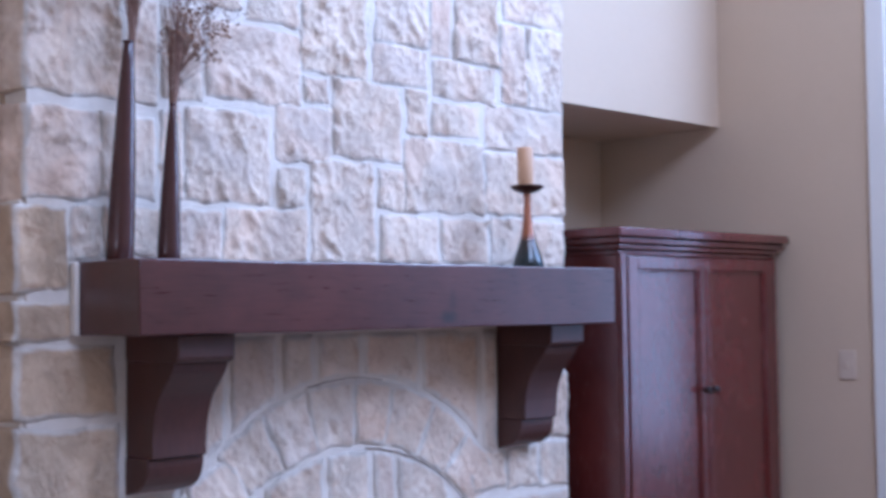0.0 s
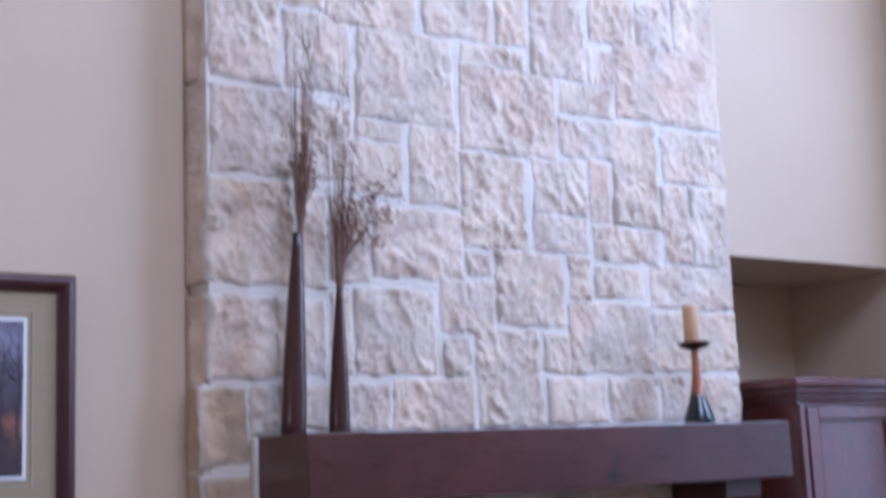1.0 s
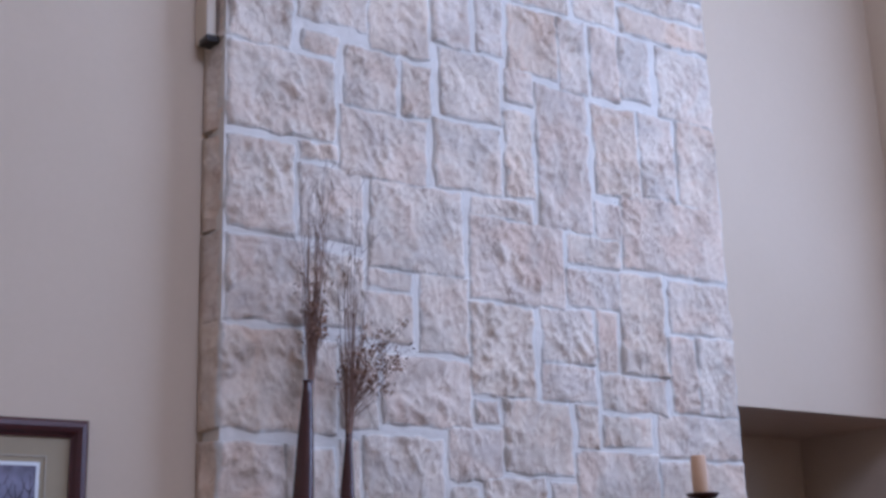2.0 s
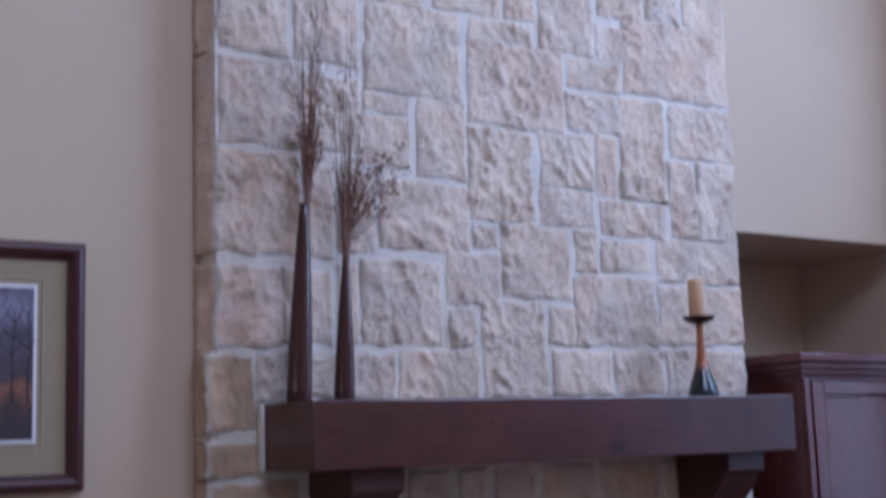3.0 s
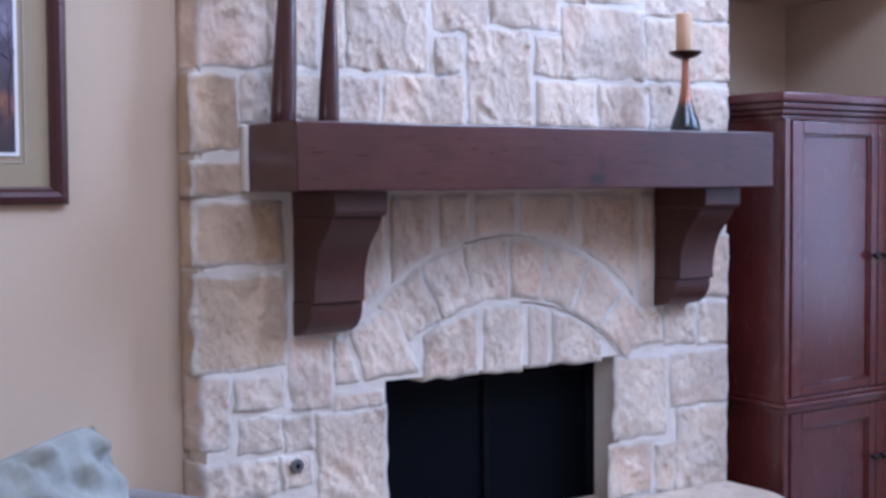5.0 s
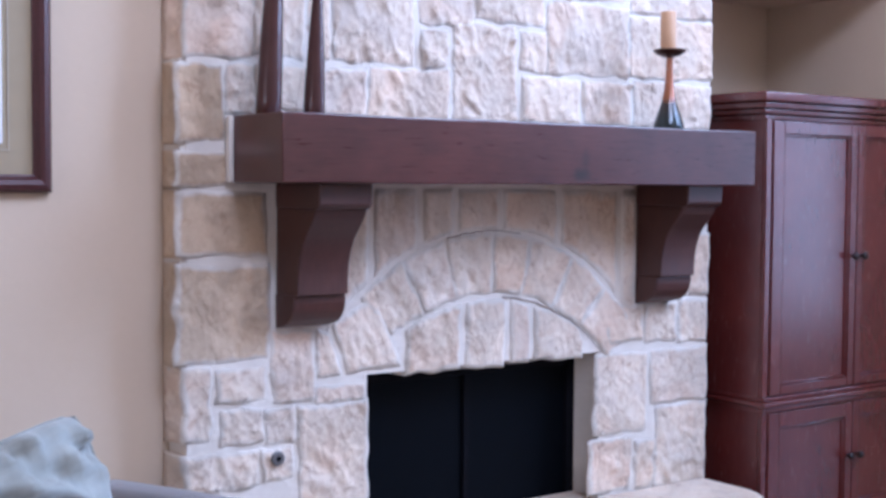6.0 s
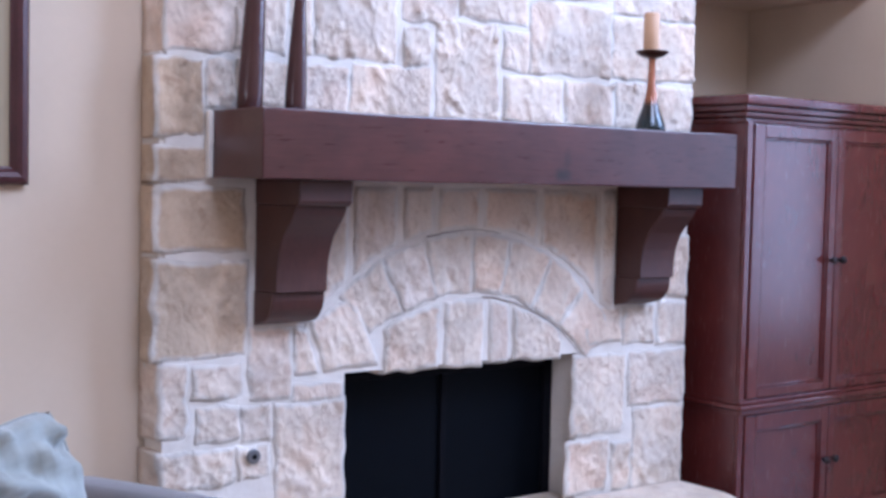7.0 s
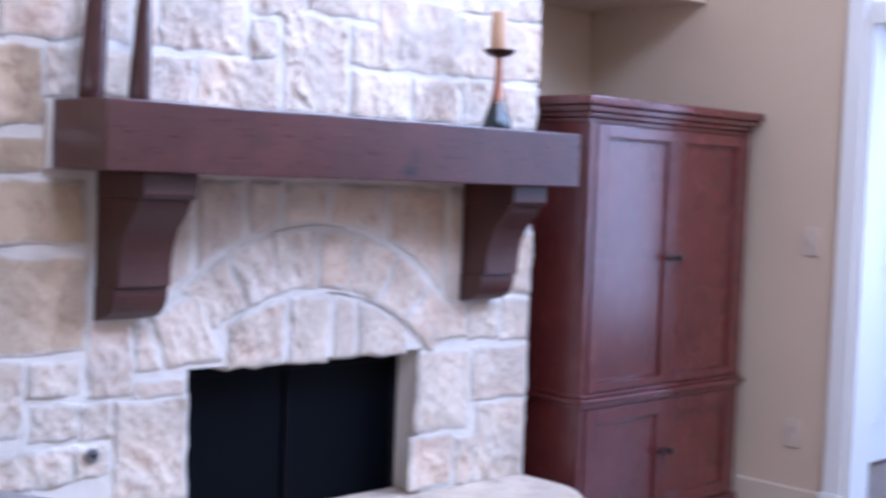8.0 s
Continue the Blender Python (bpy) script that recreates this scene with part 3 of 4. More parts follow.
def over_arch():
    for x0, x1 in ((1.50, 1.645), (1.66, 1.82), (1.84, 1.955), (1.97, 2.135), (2.15, 2.38), (2.395, 2.65), (2.67, 2.735)):
        count[0] += 1

        def fn(u, v, x0=x0, x1=x1):
            x = x0 + (x1 - x0) * u
            low = outer(x) + 0.005
            return x, low + (1.345 - low) * v
        stone(fn, x1 - x0, 0.14, count[0], proud=0.007, rough=0.010, fray=0.004)


ashlar()
upper_courses()
voussoirs()
under_arch()
springer()
over_arch()
cracks()


def valve():
    """Gas valve plate set in the stone."""
    g = thing("gas_valve", "round steel gas valve plate set in the stonework", "valve", (1.332, FACE_Y - 0.013, 0.582))
    plate = lathe([(0.001, 0), (0.021, 0.0), (0.021, 0.005), (0.018, 0.008), (0.009, 0.008)], 28)
    bmesh.ops.rotate(plate, verts=plate.verts, cent=(0, 0, 0), matrix=Matrix.Rotation(radians(90), 3, "X"))
    part("plate", plate, M_VALVE, g)
    key = lathe([(0.008, 0.0), (0.008, 0.0095), (0.003, 0.010)], 6)
    bmesh.ops.rotate(key, verts=key.verts, cent=(0, 0, 0), matrix=Matrix.Rotation(radians(90), 3, "X"))
    part("key_socket", key, M_BLACK, g, "black key socket")


valve()

# hearth
hearth = thing("raised_hearth", "raised tan stone hearth with a rounded rough edge", "hearth")
slab = bmesh.new()
ring = []
for k in range(13):
    a = radians(-90 + 90 * k / 12)
    ring.append((2.84 + 0.25 * math.cos(a), 2.60 + 0.25 * math.sin(a)))
ring += [(3.09, 2.785), (1.06, 2.785)]
for k in range(13):
    a = radians(180 + 90 * k / 12)
    ring.append((1.31 + 0.25 * math.cos(a), 2.60 + 0.25 * math.sin(a)))
top_face = slab.faces.new([slab.verts.new((x, y, HEARTH_Z)) for x, y in ring])
for v in [g for g in bmesh.ops.extrude_face_region(slab, geom=[top_face])["geom"] if isinstance(g, bmesh.types.BMVert)]:
    v.co.z = HEARTH_Z - 0.075
bmesh.ops.bevel(slab, geom=slab.edges[:], offset=0.010, segments=2, affect="EDGES")
part("slab", slab, M_STONE, hearth, "tan stone slab")
part("base", box(1.10, 3.05, 2.40, 2.785, 0, HEARTH_Z - 0.075, 0.02), M_STONE, hearth)
part("inner_hearth", box(FB_L + 0.004, FB_R - 0.004, 2.80, 2.912, HEARTH_Z - 0.06, HEARTH_Z - 0.004, 0.003), M_STONE, hearth)

# firebox with its doors
doors = thing("fireplace_doors", "black framed smoked glass fireplace doors, closed", "fireplace doors", (0, 0, 0))
fx0, fx1, fy, fz0, fz1 = FB_L + 0.003, FB_R - 0.003, 2.935, HEARTH_Z - 0.05, FB_TOP - 0.003
part("frame", box(fx0, fx0 + 0.035, fy - 0.02, fy + 0.02, fz0, fz1, 0.003), M_BLACK, doors)
part("frame", box(fx1 - 0.035, fx1, fy - 0.02, fy + 0.02, fz0, fz1, 0.003), M_BLACK, doors)
part("frame", box(fx0 + 0.035, fx1 - 0.035, fy - 0.02, fy + 0.02, fz1 - 0.05, fz1, 0.003), M_BLACK, doors)
part("frame", box(fx0 + 0.035, fx1 - 0.035, fy - 0.02, fy + 0.02, fz0, fz0 + 0.035, 0.003), M_BLACK, doors)
fm = (fx0 + fx1) / 2
for x0, x1 in ((fx0 + 0.036, fm - 0.012), (fm + 0.012, fx1 - 0.036)):
    part("glass", box(x0, x1, fy - 0.004, fy + 0.004, fz0 + 0.036, fz1 - 0.051), M_GLASS, doors)
part("stile", box(fm - 0.011, fm + 0.011, fy - 0.016, fy + 0.012, fz0 + 0.036, fz1 - 0.051, 0.003), M_BLACK, doors)
structure("firebox", box(fx0, fx1, 3.30, 3.36, 0.24, fz1), M_SOOT, "sooty back of the firebox", "firebox")

# ---------------------------------------------------------------- mantel
mantel = thing("mantel_beam", "dark brown stained timber beam mantel with a knot", "mantel", (1.19, 2.50, 1.358))


def knot_stain(m, spots):
    """Darker knots in the timber: soft smudges of a shape of their own, with a ragged outline."""
    n, l = m.node_tree.nodes, m.node_tree.links
    b = n["Principled BSDF"]
    c = b.inputs["Base Color"].links[0].from_socket
    for (x, z), (sx, sz), amount in spots:
        v = n.new("ShaderNodeMapping")
        v.inputs["Location"].default_value = (-x / sx, 0, -z / sz)
        v.inputs["Scale"].default_value = (1 / sx, 0.0, 1 / sz)
        l.new(n.new("ShaderNodeTexCoord").outputs["Object"], v.inputs["Vector"])
        ln = n.new("ShaderNodeVectorMath")
        ln.operation = "LENGTH"
        l.new(v.outputs[0], ln.inputs[0])
        add = n.new("ShaderNodeMath")
        add.operation = "MULTIPLY_ADD"
        add.inputs[1].default_value = 1.1
        l.new(noise_tex(n, l, coords(n, l, (1, 1, 1.6)), 38, 5, 0.65), add.inputs[0])
        l.new(ln.outputs["Value"], add.inputs[2])
        r = n.new("ShaderNodeMapRange")
        r.inputs["From Min"].default_value, r.inputs["From Max"].default_value = 0.85, 1.7
        r.inputs["To Min"].default_value, r.inputs["To Max"].default_value = amount, 0.0
        l.new(add.outputs[0], r.inputs["Value"])
        c = mix(n, l, c, (0.012, 0.005, 0.005), r.outputs[0])
    l.new(c, b.inputs["Base Color"])


knot_stain(M_MANTEL, [((1.030, 0.030), (0.040, 0.021), 1.0), ((1.045, 0.075), (0.016, 0.040), 0.45), ((0.47, 0.10), (0.06, 0.03), 0.25)])


def beam():
    bm = box(0, 1.82, 0, 0.288, 0, 0.182, 0.004)
    bmesh.ops.subdivide_edges(bm, edges=[e for e in bm.edges if e.calc_length() > 1.0], cuts=40)
    for v in bm.verts:
        v.co.z += 0.0025 * noise.noise(Vector((v.co.x * 3.0, v.co.y, v.co.z * 2)))
        v.co.y += 0.0025 * noise.noise(Vector((v.co.x * 3.5, v.co.y, v.co.z * 2 + 9)))
    return bm


part("beam", beam(), M_MANTEL, mantel)
part("caulk_bead", box(-0.016, -0.001, 0.262, 0.288, 0.0, 0.180, 0.004), M_MORTAR, mantel, "pale mortar bead at the wall")


def corbel(x):
    c = thing("corbel", "dark brown scrolled timber corbel under the mantel beam", "corbel", (x, 0, 0), group="mantel corbels")
    w = 0.168
    part("cap", prism([(2.787, 1.357), (2.548, 1.357), (2.550, 1.300), (2.562, 1.288), (2.787, 1.288)], 0, w, 0.003), M_CORBEL, c)
    part("scroll", prism([(2.787, 1.2875), (2.572, 1.2875), (2.585, 1.262), (2.612, 1.232), (2.635, 1.205), (2.650, 1.175), (2.660, 1.145), (2.666, 1.110),
                          (2.668, 1.075), (2.668, 1.049), (2.787, 1.049)], 0.003, w - 0.003, 0.002), M_CORBEL, c)
    part("foot", prism([(2.787, 1.0485), (2.684, 1.0485), (2.684, 1.025), (2.692, 1.000), (2.708, 0.978), (2.733, 0.962), (2.787, 0.950)], 0, w, 0.003), M_CORBEL, c)
    return c


first_corbel = corbel(1.330)
copy_thing(first_corbel, pose(2.737, 0, 0))


# ---------------------------------------------------------------- things on the mantel
def tall_vase(x, y, foot, neck, high, lean, curve, label):
    v = thing("tall_vase", label, "vase", (x, y, 1.5402), group="tall vases on the mantel")
    prof = [(foot * 0.9, 0.0), (foot, 0.004)]
    prof += [(foot + (neck - foot) * (k / 12) ** curve, 0.004 + (high - 0.004) * k / 12) for k in range(1, 12)]
    prof += [(neck, high - 0.004), (neck * 0.85, high)]
    part("body", lathe(prof, 36, (lean, 0)), M_VASE, v, smooth=True)
    rim = lathe([(neck * 1.04, high - 0.005), (neck * 1.12, high - 0.002), (neck * 1.10, high + 0.002), (neck * 0.8, high + 0.0025)], 28)
    bmesh.ops.translate(rim, verts=rim.verts, vec=(lean, 0, 0))
    part("rim", rim, M_VASE, v, smooth=True)
    return v


tall_vase(1.248, 2.68, 0.0345, 0.0125, 0.545, 0.026, 1.7, "tall dark brown tapered vase holding the longer dried stems")
tall_vase(1.389, 2.68, 0.0300, 0.0085, 0.402, 0.014, 1.5, "shorter dark brown tapered vase holding dried blossom twigs")


def leaf(bm, p, size, rng):
    """A small folded dried petal."""
    d = Vector((rng.uniform(-1, 1), rng.uniform(-1, 1), rng.uniform(-1, 1))).normalized()
    s = d.orthogonal().normalized() * size * 0.45
    n = d.cross(s).normalized() * size * 0.25
    a, b, c, e = (bm.verts.new(q) for q in (p, p + d * size * 0.5 + s + n, p + d * size, p + d * size * 0.5 - s + n))
    bm.faces.new((a, b, c))
    bm.faces.new((a, c, e))


def dried_stems(x, y, z, seed, count_stems, high, spread, flower_low, flower_high, flower_n, drift, flower_x, flower_s, label):
    rng = random.Random(seed)
    t = thing("dried_stems", label, "dried stems", (x, y, z), group="dried stems in the vases")
    bm, fl = bmesh.new(), bmesh.new()
    for k in range(count_stems):
        h = high * (rng.uniform(0.22, 0.34) if k % 3 == 0 else rng.uniform(0.5, 1.0))
        a, s = rng.uniform(0, 2 * math.pi), spread * rng.uniform(0.15, 1.0) * (0.4 if k % 3 == 0 else 1.0)
        pts = []
        for i in range(9):
            f = i / 8
            bend = f ** 1.25
            pts.append((0.004 * math.cos(a) + s * math.cos(a) * bend + drift * bend * rng.uniform(0.85, 1.15) + 0.006 * noise.noise(Vector((k, f * 4, seed))),
                        0.004 * math.sin(a) + 0.45 * s * math.sin(a) * bend + 0.006 * noise.noise(Vector((k + 7, f * 4, seed))), -0.05 + (h + 0.05) * f))
        tube(bm, pts, 0.0034 if k % 3 == 0 else 0.0022, 0.0015 if k % 3 == 0 else 0.0003, 4)
        for i in range(3, 9):
            p = Vector(pts[i])
            for _ in range(rng.randint(0, 2)):
                q = p + Vector((rng.uniform(-0.03, 0.03), rng.uniform(-0.015, 0.015), rng.uniform(0.02, 0.06)))
                tube(bm, [p, (p + q) / 2 + Vector((0.003, 0, 0)), q], 0.0010, 0.0005, 3)
                if flower_low < q.z < flower_high:
                    for _ in range(2):
                        leaf(fl, q, rng.uniform(0.006, 0.012), rng)
    for k in range(flower_n):
        f = rng.betavariate(1.6, 2.3)
        c = Vector((rng.gauss(flower_x * (0.45 + 1.5 * f), flower_s), rng.gauss(0, 0.02), flower_low + (flower_high - flower_low) * f))
        tube(bm, [Vector((c.x * 0.12, c.y * 0.2, c.z * 0.40)), Vector((c.x * 0.6, c.y * 0.7, c.z * 0.72)), c], 0.0010, 0.0005, 3)
        for _ in range(rng.randint(3, 7)):
            leaf(fl, c + Vector((rng.gauss(0, 0.006), rng.gauss(0, 0.006), rng.gauss(0, 0.006))), rng.uniform(0.009, 0.018), rng)
    tagged(part("stem_bundle", bm, M_TWIG, t), kind="stuff")
    tagged(part("blossom_cluster", fl, M_BLOOM, t, "tiny dried brown blossoms"), kind="stuff")


dried_stems(1.281, 2.68, 2.083, 3, 30, 0.66, 0.058, 0.10, 0.34, 30, 0.016, 0.020, 0.022, "tall bundle of thin dried brown stems")
dried_stems(1.403, 2.68, 1.940, 5, 19, 0.74, 0.070, 0.12, 0.36, 72, 0.016, 0.080, 0.042, "branching dried twigs with small brown blossoms")


def candle_holder(x, y):
    h = thing("candle_holder", "bottle-shaped candle holder, copper neck over a dark teal foot", "candle holder", (x, y, 1.5402))
    part("stem", lathe([(0.049, 0.0), (0.0515, 0.005), (0.0495, 0.020), (0.042, 0.045), (0.032, 0.072), (0.0235, 0.100), (0.0175, 0.130), (0.0138, 0.165), (0.0118, 0.20),
                        (0.0112, 0.235), (0.0135, 0.243)], 44), holder_glaze(), h, smooth=True)
    part("dish", lathe([(0.010, 0.243), (0.024, 0.246), (0.042, 0.253), (0.0535, 0.264), (0.0545, 0.268), (0.0515, 0.269), (0.036, 0.261), (0.008, 0.259)], 44), M_DISH, h, "dark bronze drip dish", True)


candle_holder(2.740, 2.645)
candle = thing("candle", "tan pillar candle standing in the dish", "candle", (2.732, 2.645, 1.8005))
part("wax", lathe([(0.0235, 0.0), (0.0255, 0.003), (0.0255, 0.128), (0.0235, 0.133), (0.018, 0.131), (0.005, 0.127)], 36), M_WAX, candle, smooth=True)
part("wick", tube(bmesh.new(), [(0, 0, 0.126), (0.001, 0, 0.136), (0.003, 0, 0.143)], 0.0012, 0.001, 6), M_BLACK, candle)


# ---------------------------------------------------------------- picture on the wall
def picture(x0, x1, z0, z1):
    p = thing("framed_picture", "woodland print in a mahogany frame with a tan mat", "picture", (0, LEFT_Y - 0.002, 0))
    w = 0.046
    section = [(0.0, 0.0), (0.0, -0.022), (0.008, -0.031), (0.020, -0.034), (0.032, -0.029), (0.040, -0.018), (w, -0.016), (w, 0.0)]
    corners = [(x0, z0, 1, 1), (x1, z0, -1, 1), (x1, z1, -1, -1), (x0, z1, 1, -1)]
    for a, b in zip(corners, corners[1:] + corners[:1]):
        bm = bmesh.new()
        ends = [[bm.verts.new((c[0] + c[2] * d, y, c[1] + c[3] * d)) for d, y in section] for c in (a, b)]
        for k in range(len(section)):
            n = (k + 1) % len(section)
            bm.faces.new((ends[0][k], ends[0][n], ends[1][n], ends[1][k]))
        bm.faces.new(ends[0])
        bm.faces.new(ends[1][::-1])
        part("frame_rail", bm, M_FRAME, p)
    part("mat", box(x0 + w - 0.005, x1 - w + 0.005, -0.010, -0.002, z0 + w - 0.005, z1 - w + 0.005), M_MAT, p, "tan mat board")
    ix0, ix1, iz0, iz1 = x0 + w + 0.077, x1 - w - 0.077, z0 + w + 0.078, z1 - w - 0.066
    for a, b, c, d in ((ix0 - 0.018, ix1 + 0.018, iz1 + 0.014, iz1 + 0.018), (ix0 - 0.018, ix1 + 0.018, iz0 - 0.018, iz0 - 0.014),
                       (ix0 - 0.018, ix0 - 0.014, iz0 - 0.014, iz1 + 0.014), (ix1 + 0.014, ix1 + 0.018, iz0 - 0.014, iz1 + 0.014)):
        part("mat_line", box(a, b, -0.0125, -0.0105, c, d), plain("grey_mat_line", (0.42, 0.36, 0.27), 0.9), p)
    part("inner_mat", box(ix0, ix1, -0.0145, -0.0105, iz0, iz1), M_MATWHITE, p, "narrow white inner mat")
    art = box(-(ix1 - ix0) / 2 + 0.010, (ix1 - ix0) / 2 - 0.010, -0.0165, -0.015, -(iz1 - iz0) / 2 + 0.010, (iz1 - iz0) / 2 - 0.010)
    a = part("print", art, art_material(), p, "dusky woodland print")
    a.location = ((ix0 + ix1) / 2, 0, (iz0 + iz1) / 2)
    rng = random.Random(11)
    bark = plain("printed_bark", (0.035, 0.026, 0.035), 0.7)
    hw, hh = (ix1 - ix0) / 2 - 0.014, (iz1 - iz0) / 2 - 0.014
    trees = bmesh.new()
    for k in range(13):
        x = hw * (0.97 - k * 0.155) + rng.uniform(-0.01, 0.01)
        top = hh * rng.uniform(0.75, 0.98)
        pts = [(x + 0.012 * noise.noise(Vector((k, f * 3, 0))), -0.0172, -hh * 0.55 + (top + hh * 0.55) * f) for f in (q / 6 for q in range(7))]
        tube(trees, pts, 0.0042, 0.001, 4)
        for f in (3, 4, 5):
            b0 = Vector(pts[f])
            for s in (-1, 1):
                e = b0 + Vector((s * rng.uniform(0.02, 0.045), 0, rng.uniform(0.03, 0.07)))
                e.x, e.z = max(-hw, min(hw, e.x)), min(hh, e.z)
                tube(trees, [b0, (b0 + e) / 2 + Vector((s * 0.006, 0, 0)), e], 0.0018, 0.0006, 3)
    for v in trees.verts:
        v.co.y = -0.0172 + (v.co.y + 0.0172) * 0.1
    part("printed_wood", trees, bark, p, "bare dark trees in the print").location = a.location


picture(-0.10, 0.728, 1.329, 1.971)


# ---------------------------------------------------------------- armoire
def door_panel(name, x0, x1, z0, z1, parent, knob_x, knob_z, low, high):
    """Framed cabinet door with a recessed panel, beading and a knob; its front is at y = 0."""
    d = new(name)
    d.parent = parent
    sl, sr = (0.058, 0.040) if knob_x > (x0 + x1) / 2 else (0.040, 0.058)
    xa, xb, za, zb, g = x0 + sl, x1 - sr, z0 + low, z1 - high, 0.010
    part("stile", box(x0, xa, -0.022, 0.0, z0, z1, 0.003), M_CHERRY, d)
    part("stile", box(xb, x1, -0.022, 0.0, z0, z1, 0.003), M_CHERRY, d)
    part("rail", box(xa, xb, -0.022, 0.0, z0, za, 0.003), M_CHERRY, d)
    part("rail", box(xa, xb, -0.022, 0.0, zb, z1, 0.003), M_CHERRY, d)
    part("panel", box(xa - 0.004, xb + 0.004, -0.008, 0.0, za - 0.004, zb + 0.004), M_CHERRY, d)
    part("bead", box(xa, xb, -0.0165, -0.006, za, za + g, 0.004), M_CHERRY, d)
    part("bead", box(xa, xb, -0.0165, -0.006, zb - g, zb, 0.004), M_CHERRY, d)
    part("bead", box(xa, xa + g, -0.0165, -0.006, za + g, zb - g, 0.004), M_CHERRY, d)
    part("bead", box(xb - g, xb, -0.0165, -0.006, za + g, zb - g, 0.004), M_CHERRY, d)
    k = lathe([(0.006, 0.0), (0.006, 0.010), (0.013, 0.015), (0.015, 0.021), (0.011, 0.027), (0.003, 0.029)], 20)
    bmesh.ops.transform(k, verts=k.verts, matrix=Matrix.Translation((knob_x, -0.022, knob_z)) @ Matrix.Rotation(radians(90), 4, "X"))
    part("knob", k, M_KNOB, d, "small dark bronze knob", True)
    return d


def armoire(x0, x1, y0, y1, top):
    a = thing("armoire", "cherry wood media armoire with four panelled doors, shut", "cabinet", (0, y0, 0))
    dep = y1 - y0
    part("side", box(x0, x0 + 0.03, 0.0, dep, 0.06, top - 0.085, 0.003), M_CHERRY, a)
    part("side", box(x1 - 0.03, x1, 0.0, dep, 0.06, top - 0.085, 0.003), M_CHERRY, a)
    part("back", box(x0 + 0.03, x1 - 0.03, dep - 0.012, dep, 0.06, top - 0.085), M_CHERRY, a)
    part("face_stile", box(x0, x0 + 0.030, -0.016, 0.0, 0.09, top - 0.09, 0.004), M_CHERRY, a)
    part("face_stile", box(x1 - 0.030, x1, -0.016, 0.0, 0.09, top - 0.09, 0.004), M_CHERRY, a)
    part("carcass", box(x0 + 0.03, x1 - 0.03, 0.001, 0.02, 0.09, top - 0.09), M_CHERRY, a)
    part("plinth", box(x0 - 0.012, x1 + 0.012, -0.030, dep, 0.0, 0.09, 0.006), M_CHERRY, a)
    part("waist_moulding", box(x0 - 0.016, x1 + 0.016, -0.040, dep, 0.560, 0.580, 0.007, 3), M_CHERRY, a)
    part("waist_moulding", box(x0 - 0.006, x1 + 0.006, -0.028, dep, 0.540, 0.5595, 0.005), M_CHERRY, a)
    part("waist_moulding", box(x0 - 0.004, x1 + 0.004, -0.026, dep, 0.5805, 0.596, 0.005), M_CHERRY, a)
    for out, z0, z1 in ((0.008, top - 0.098, top - 0.078), (0.022, top - 0.0775, top - 0.058), (0.036, top - 0.0575, top - 0.034), (0.052, top - 0.0335, top)):
        part("crown_moulding", box(x0 - out, x1 + out, -out, dep, z0, z1, 0.006, 3), M_CHERRY, a)
    mid = (x0 + x1) / 2
    for xa, xb, kx in ((x0 + 0.034, mid - 0.002, mid - 0.028), (mid + 0.002, x1 - 0.034, mid + 0.028)):
        door_panel("upper_door", xa, xb, 0.600, top - 0.102, a, kx, 1.095, 0.034, 0.045)
        door_panel("lower_door", xa, xb, 0.095, 0.536, a, kx, 0.33, 0.050, 0.056)


armoire(3.232, 4.280, 2.652, 3.25, 1.692)

# ---------------------------------------------------------------- switch and socket plates on the east wall
for name, y, z, label in (("light_switch", 2.362, 1.17, "almond light switch plate on the tan wall"), ("wall_socket", 2.40, 0.375, "almond socket plate low on the tan wall")):
    s = thing(name, label, "wall plate", (EAST_X, y, z))
    part("plate", box(-0.007, 0.0, -0.036, 0.036, -0.058, 0.058, 0.003), M_PLATE, s)
    if name == "light_switch":
        part("toggle", box(-0.016, -0.006, -0.006, 0.006, -0.012, 0.014, 0.002), M_PLATE, s)
    else:
        for dz in (-0.020, 0.020):
            part("outlet", box(-0.0095, -0.0065, -0.015, 0.015, dz - 0.013, dz + 0.013, 0.003), M_PLATE, s)

# wall bracket high beside the chimney
b = thing("wall_bracket", "narrow cream bracket high on the wall beside the chimney", "bracket", (1.03, LEFT_Y, 3.12))
part("arm", box(-0.018, 0.014, -0.085, 0.0, 0.0, 0.45, 0.006), M_CREAM, b)
# dark slab standing in for the shaded underside of the arm
part("foot", box(-0.018, 0.022, -0.088, -0.03, -0.012, 0.012, 0.004), M_KNOB, b)


# ---------------------------------------------------------------- sofa with its pillow
def soft_box(x0, x1, y0, y1, z0, z1, r, puff=0.0, seed=0):
    bm = box(x0, x1, y0, y1, z0, z1, r, 5)
    bmesh.ops.subdivide_edges(bm, edges=[e for e in bm.edges if e.calc_length() > 0.12], cuts=6, use_grid_fill=True)
    c = Vector(((x0 + x1) / 2, (y0 + y1) / 2, (z0 + z1) / 2))
    for v in bm.verts:
        q = v.co - c
        f = (1 - min(1, abs(q.x) / (x1 - x0) * 2) ** 2) * (1 - min(1, abs(q.y) / (y1 - y0) * 2) ** 2)
        v.co.z += puff * f * (1 if q.z > 0 else 0)
        v.co += 0.003 * Vector((noise.noise(v.co * 7 + Vector((seed, 0, 0))), noise.noise(v.co * 7 + Vector((0, seed, 3))), 0))
    return bm


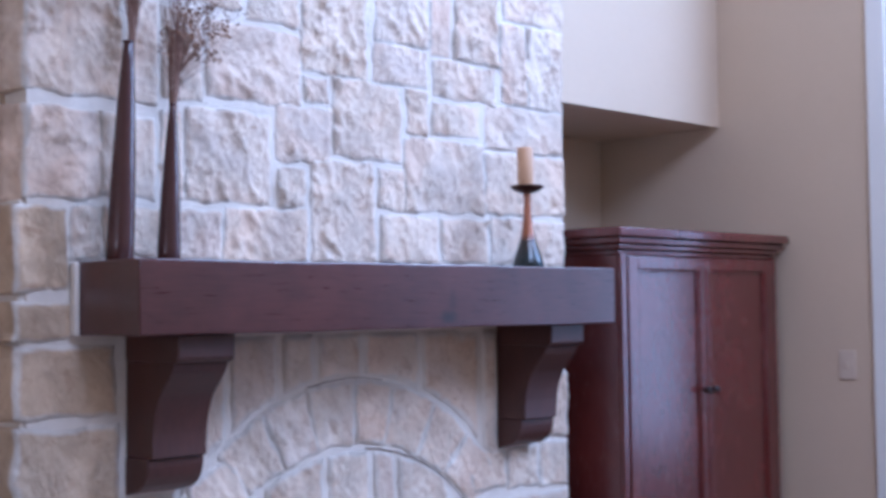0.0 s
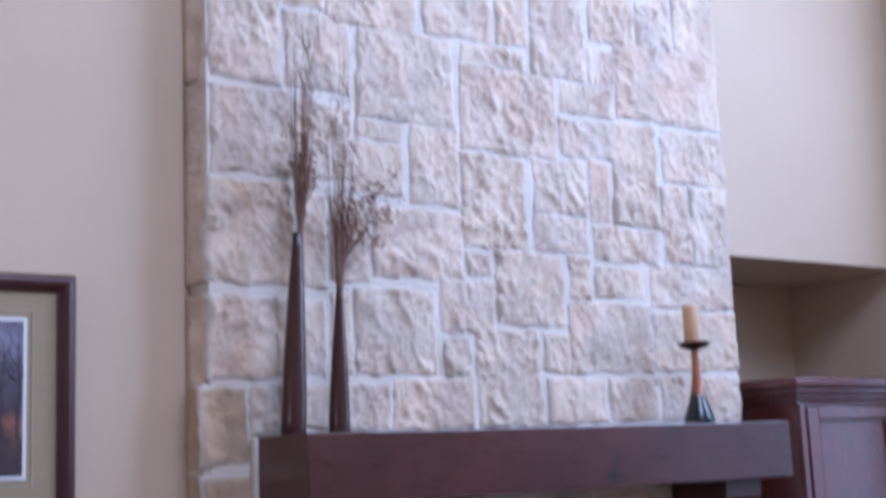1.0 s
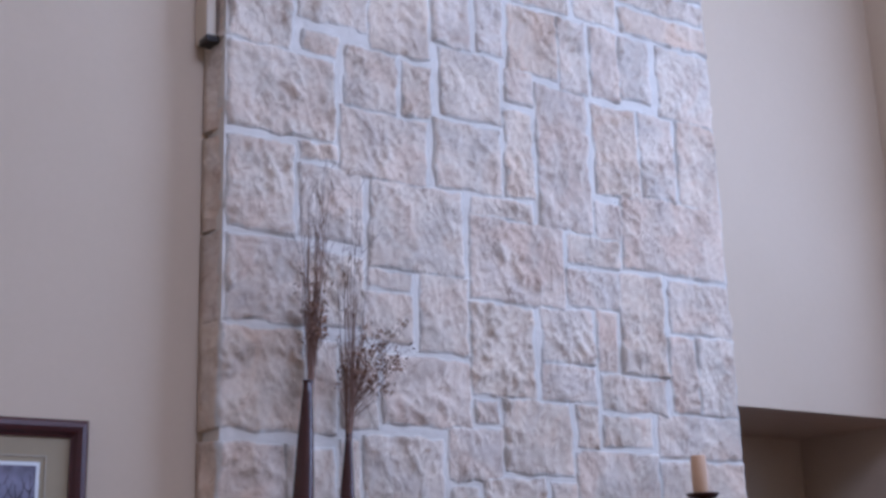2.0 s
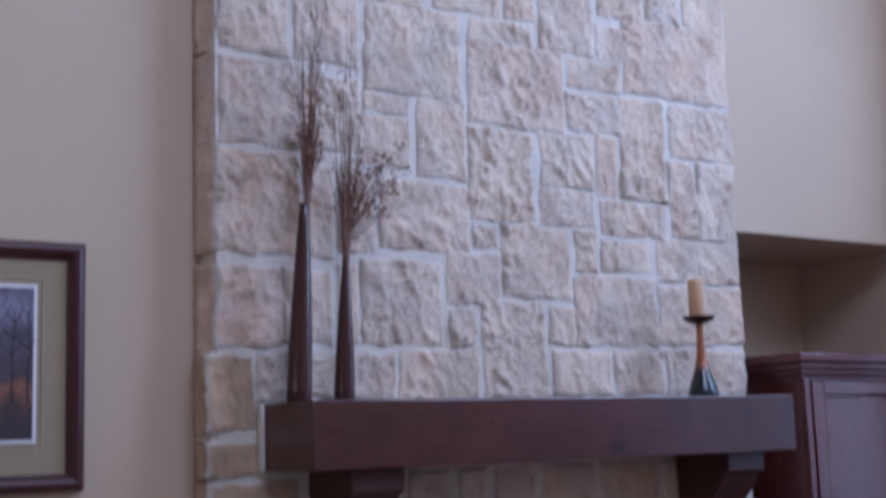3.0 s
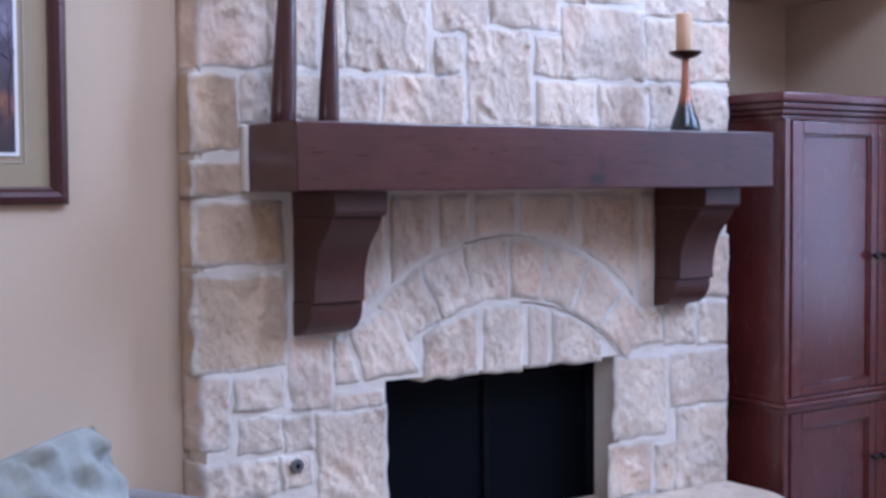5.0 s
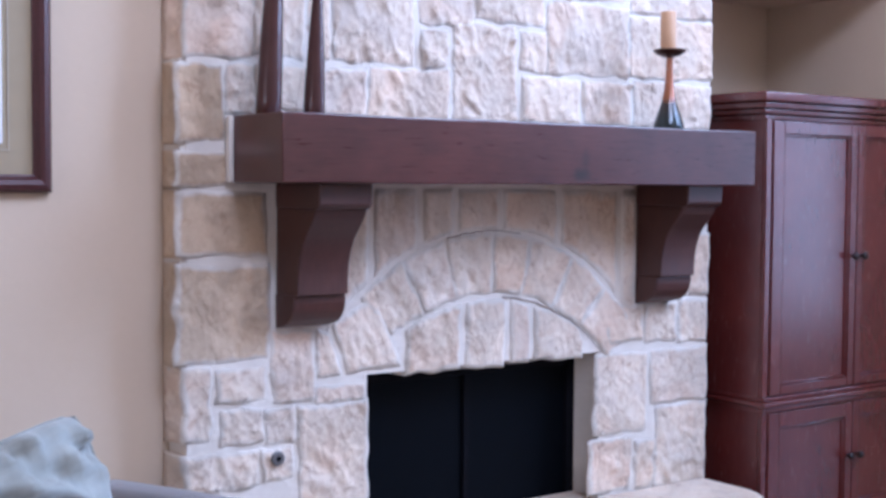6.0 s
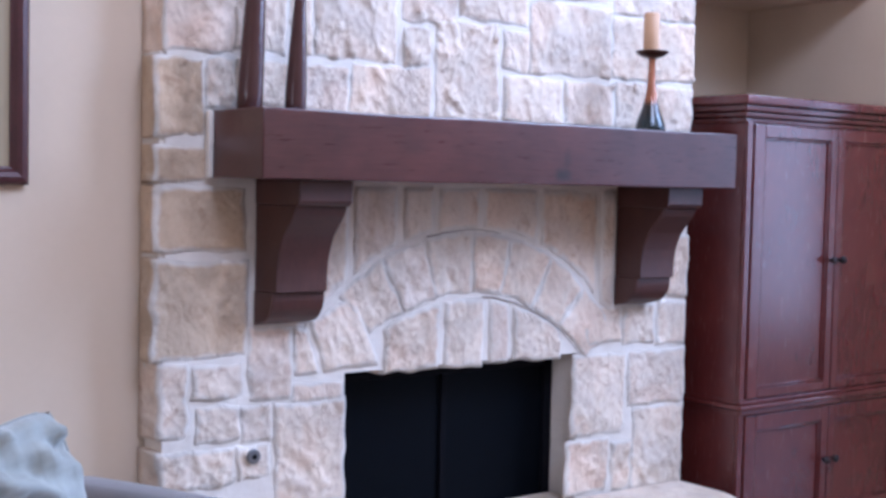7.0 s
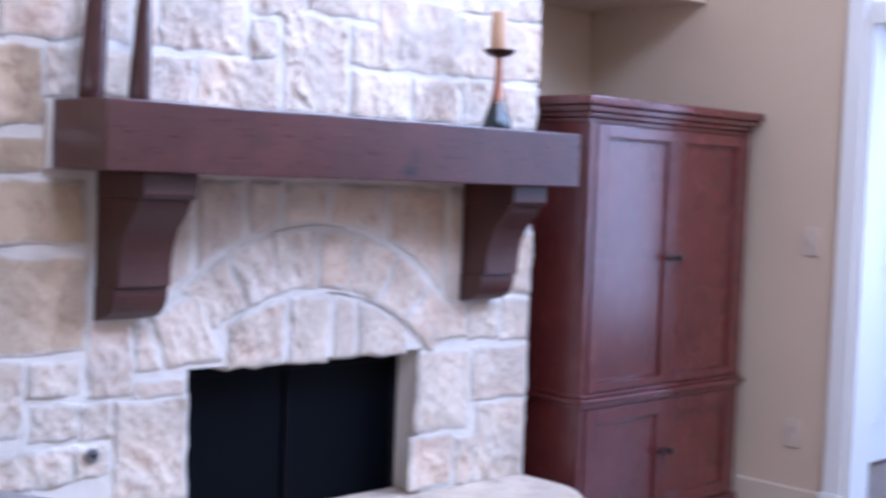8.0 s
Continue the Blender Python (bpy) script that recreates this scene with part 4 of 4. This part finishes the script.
def sofa():
    s = thing("sofa", "grey taupe upholstered sofa with low track arms", "sofa", (0.886, 2.865, 0), 21.8)
    x0, x1, y0, y1 = -2.2, 0.0, -0.86, 0.0
    part("base", soft_box(x0 + 0.02, x1 - 0.02, y0 + 0.02, y1, 0.10, 0.30, 0.02), M_SOFA, s, smooth=True)
    part("back", soft_box(x0 + 0.15, x1 - 0.15, y1 - 0.18, y1, 0.301, 0.555, 0.05, 0.01, 2), M_SOFA, s, smooth=True)
    for a, c in ((x0, x0 + 0.149), (x1 - 0.149, x1)):
        arm = part("arm", soft_box(a, c, y0, y1, 0.095, 0.578, 0.045, 0.008, 4), M_SOFA, s, smooth=True)
        part("piping", tube(bmesh.new(), [(c - 0.004, y0 + 0.04, 0.536), (c + 0.001, (y0 + y1) / 2, 0.537), (c - 0.004, y1 - 0.04, 0.536)], 0.005, 0.005, 8), M_SOFA, arm)
        part("piping", tube(bmesh.new(), [(a + 0.004, y0 + 0.04, 0.536), (a - 0.001, (y0 + y1) / 2, 0.537), (a + 0.004, y1 - 0.04, 0.536)], 0.005, 0.005, 8), M_SOFA, arm)
    w = (x1 - x0 - 0.30) / 3
    for k in range(3):
        part("seat_cushion", soft_box(x0 + 0.152 + w * k, x0 + 0.148 + w * (k + 1), y0, y1 - 0.182, 0.301, 0.40, 0.03, 0.012, k), M_SOFA, s, smooth=True)
    for x in (x0 + 0.08, x1 - 0.08):
        for y in (y0 + 0.08, y1 - 0.08):
            part("foot", lathe([(0.020, 0.0), (0.028, 0.095)], 16), M_FRAME, s).location = (x, y, 0)


sofa()


def pillow(m, size=0.46):
    p = tagged(new("throw_pillow"), "creased pale blue-green velvet throw pillow leaning on the sofa", "pillow")
    p.matrix_basis = m
    bm, n = bmesh.new(), 26
    sides = []
    for s in (1, -1):
        g = []
        for j in range(n + 1):
            row = []
            for i in range(n + 1):
                u, v = i / n * 2 - 1, j / n * 2 - 1
                pinch = 1 - 0.04 * (1 - abs(u) ** 3) * abs(v) ** 6 - 0.04 * (1 - abs(v) ** 3) * abs(u) ** 6 - 0.09 * (abs(u) * abs(v)) ** 5
                thick = ((1 - abs(u) ** 2.6) * (1 - abs(v) ** 2.6)) ** 0.5
                fold = 0.075 * noise.noise(Vector((u * 3.0 + v * 4.6, u * 2.9 - v * 1.5, s * 2.0))) * min(1, thick * 3) * (0.3 + 0.7 * smooth01((v + 0.3)))
                row.append(bm.verts.new((u * size / 2 * pinch, s * (0.085 * thick) + fold * s, v * size / 2 * pinch)))
            g.append(row)
        sides.append(g)
        for j in range(n):
            for i in range(n):
                bm.faces.new((g[j][i], g[j][i + 1], g[j + 1][i + 1], g[j + 1][i]))
    bmesh.ops.remove_doubles(bm, verts=bm.verts, dist=0.0015)
    part("cover", bm, M_PILLOW, p, smooth=True)
    edge = []
    for u, v in [(k / 6 - 1, -1) for k in range(12)] + [(1, k / 6 - 1) for k in range(12)] + [(1 - k / 6, 1) for k in range(12)] + [(-1, 1 - k / 6) for k in range(13)]:
        pinch = 1 - 0.04 * (1 - abs(u) ** 3) * abs(v) ** 6 - 0.04 * (1 - abs(v) ** 3) * abs(u) ** 6 - 0.09 * (abs(u) * abs(v)) ** 5
        edge.append((u * size / 2 * pinch, 0, v * size / 2 * pinch))
    part("seam", tube(bmesh.new(), edge, 0.004, 0.004, 6), M_PILLOW, p)


pillow(pose(0.470, 2.34, 0.57, -16, -13, 14), 0.48)
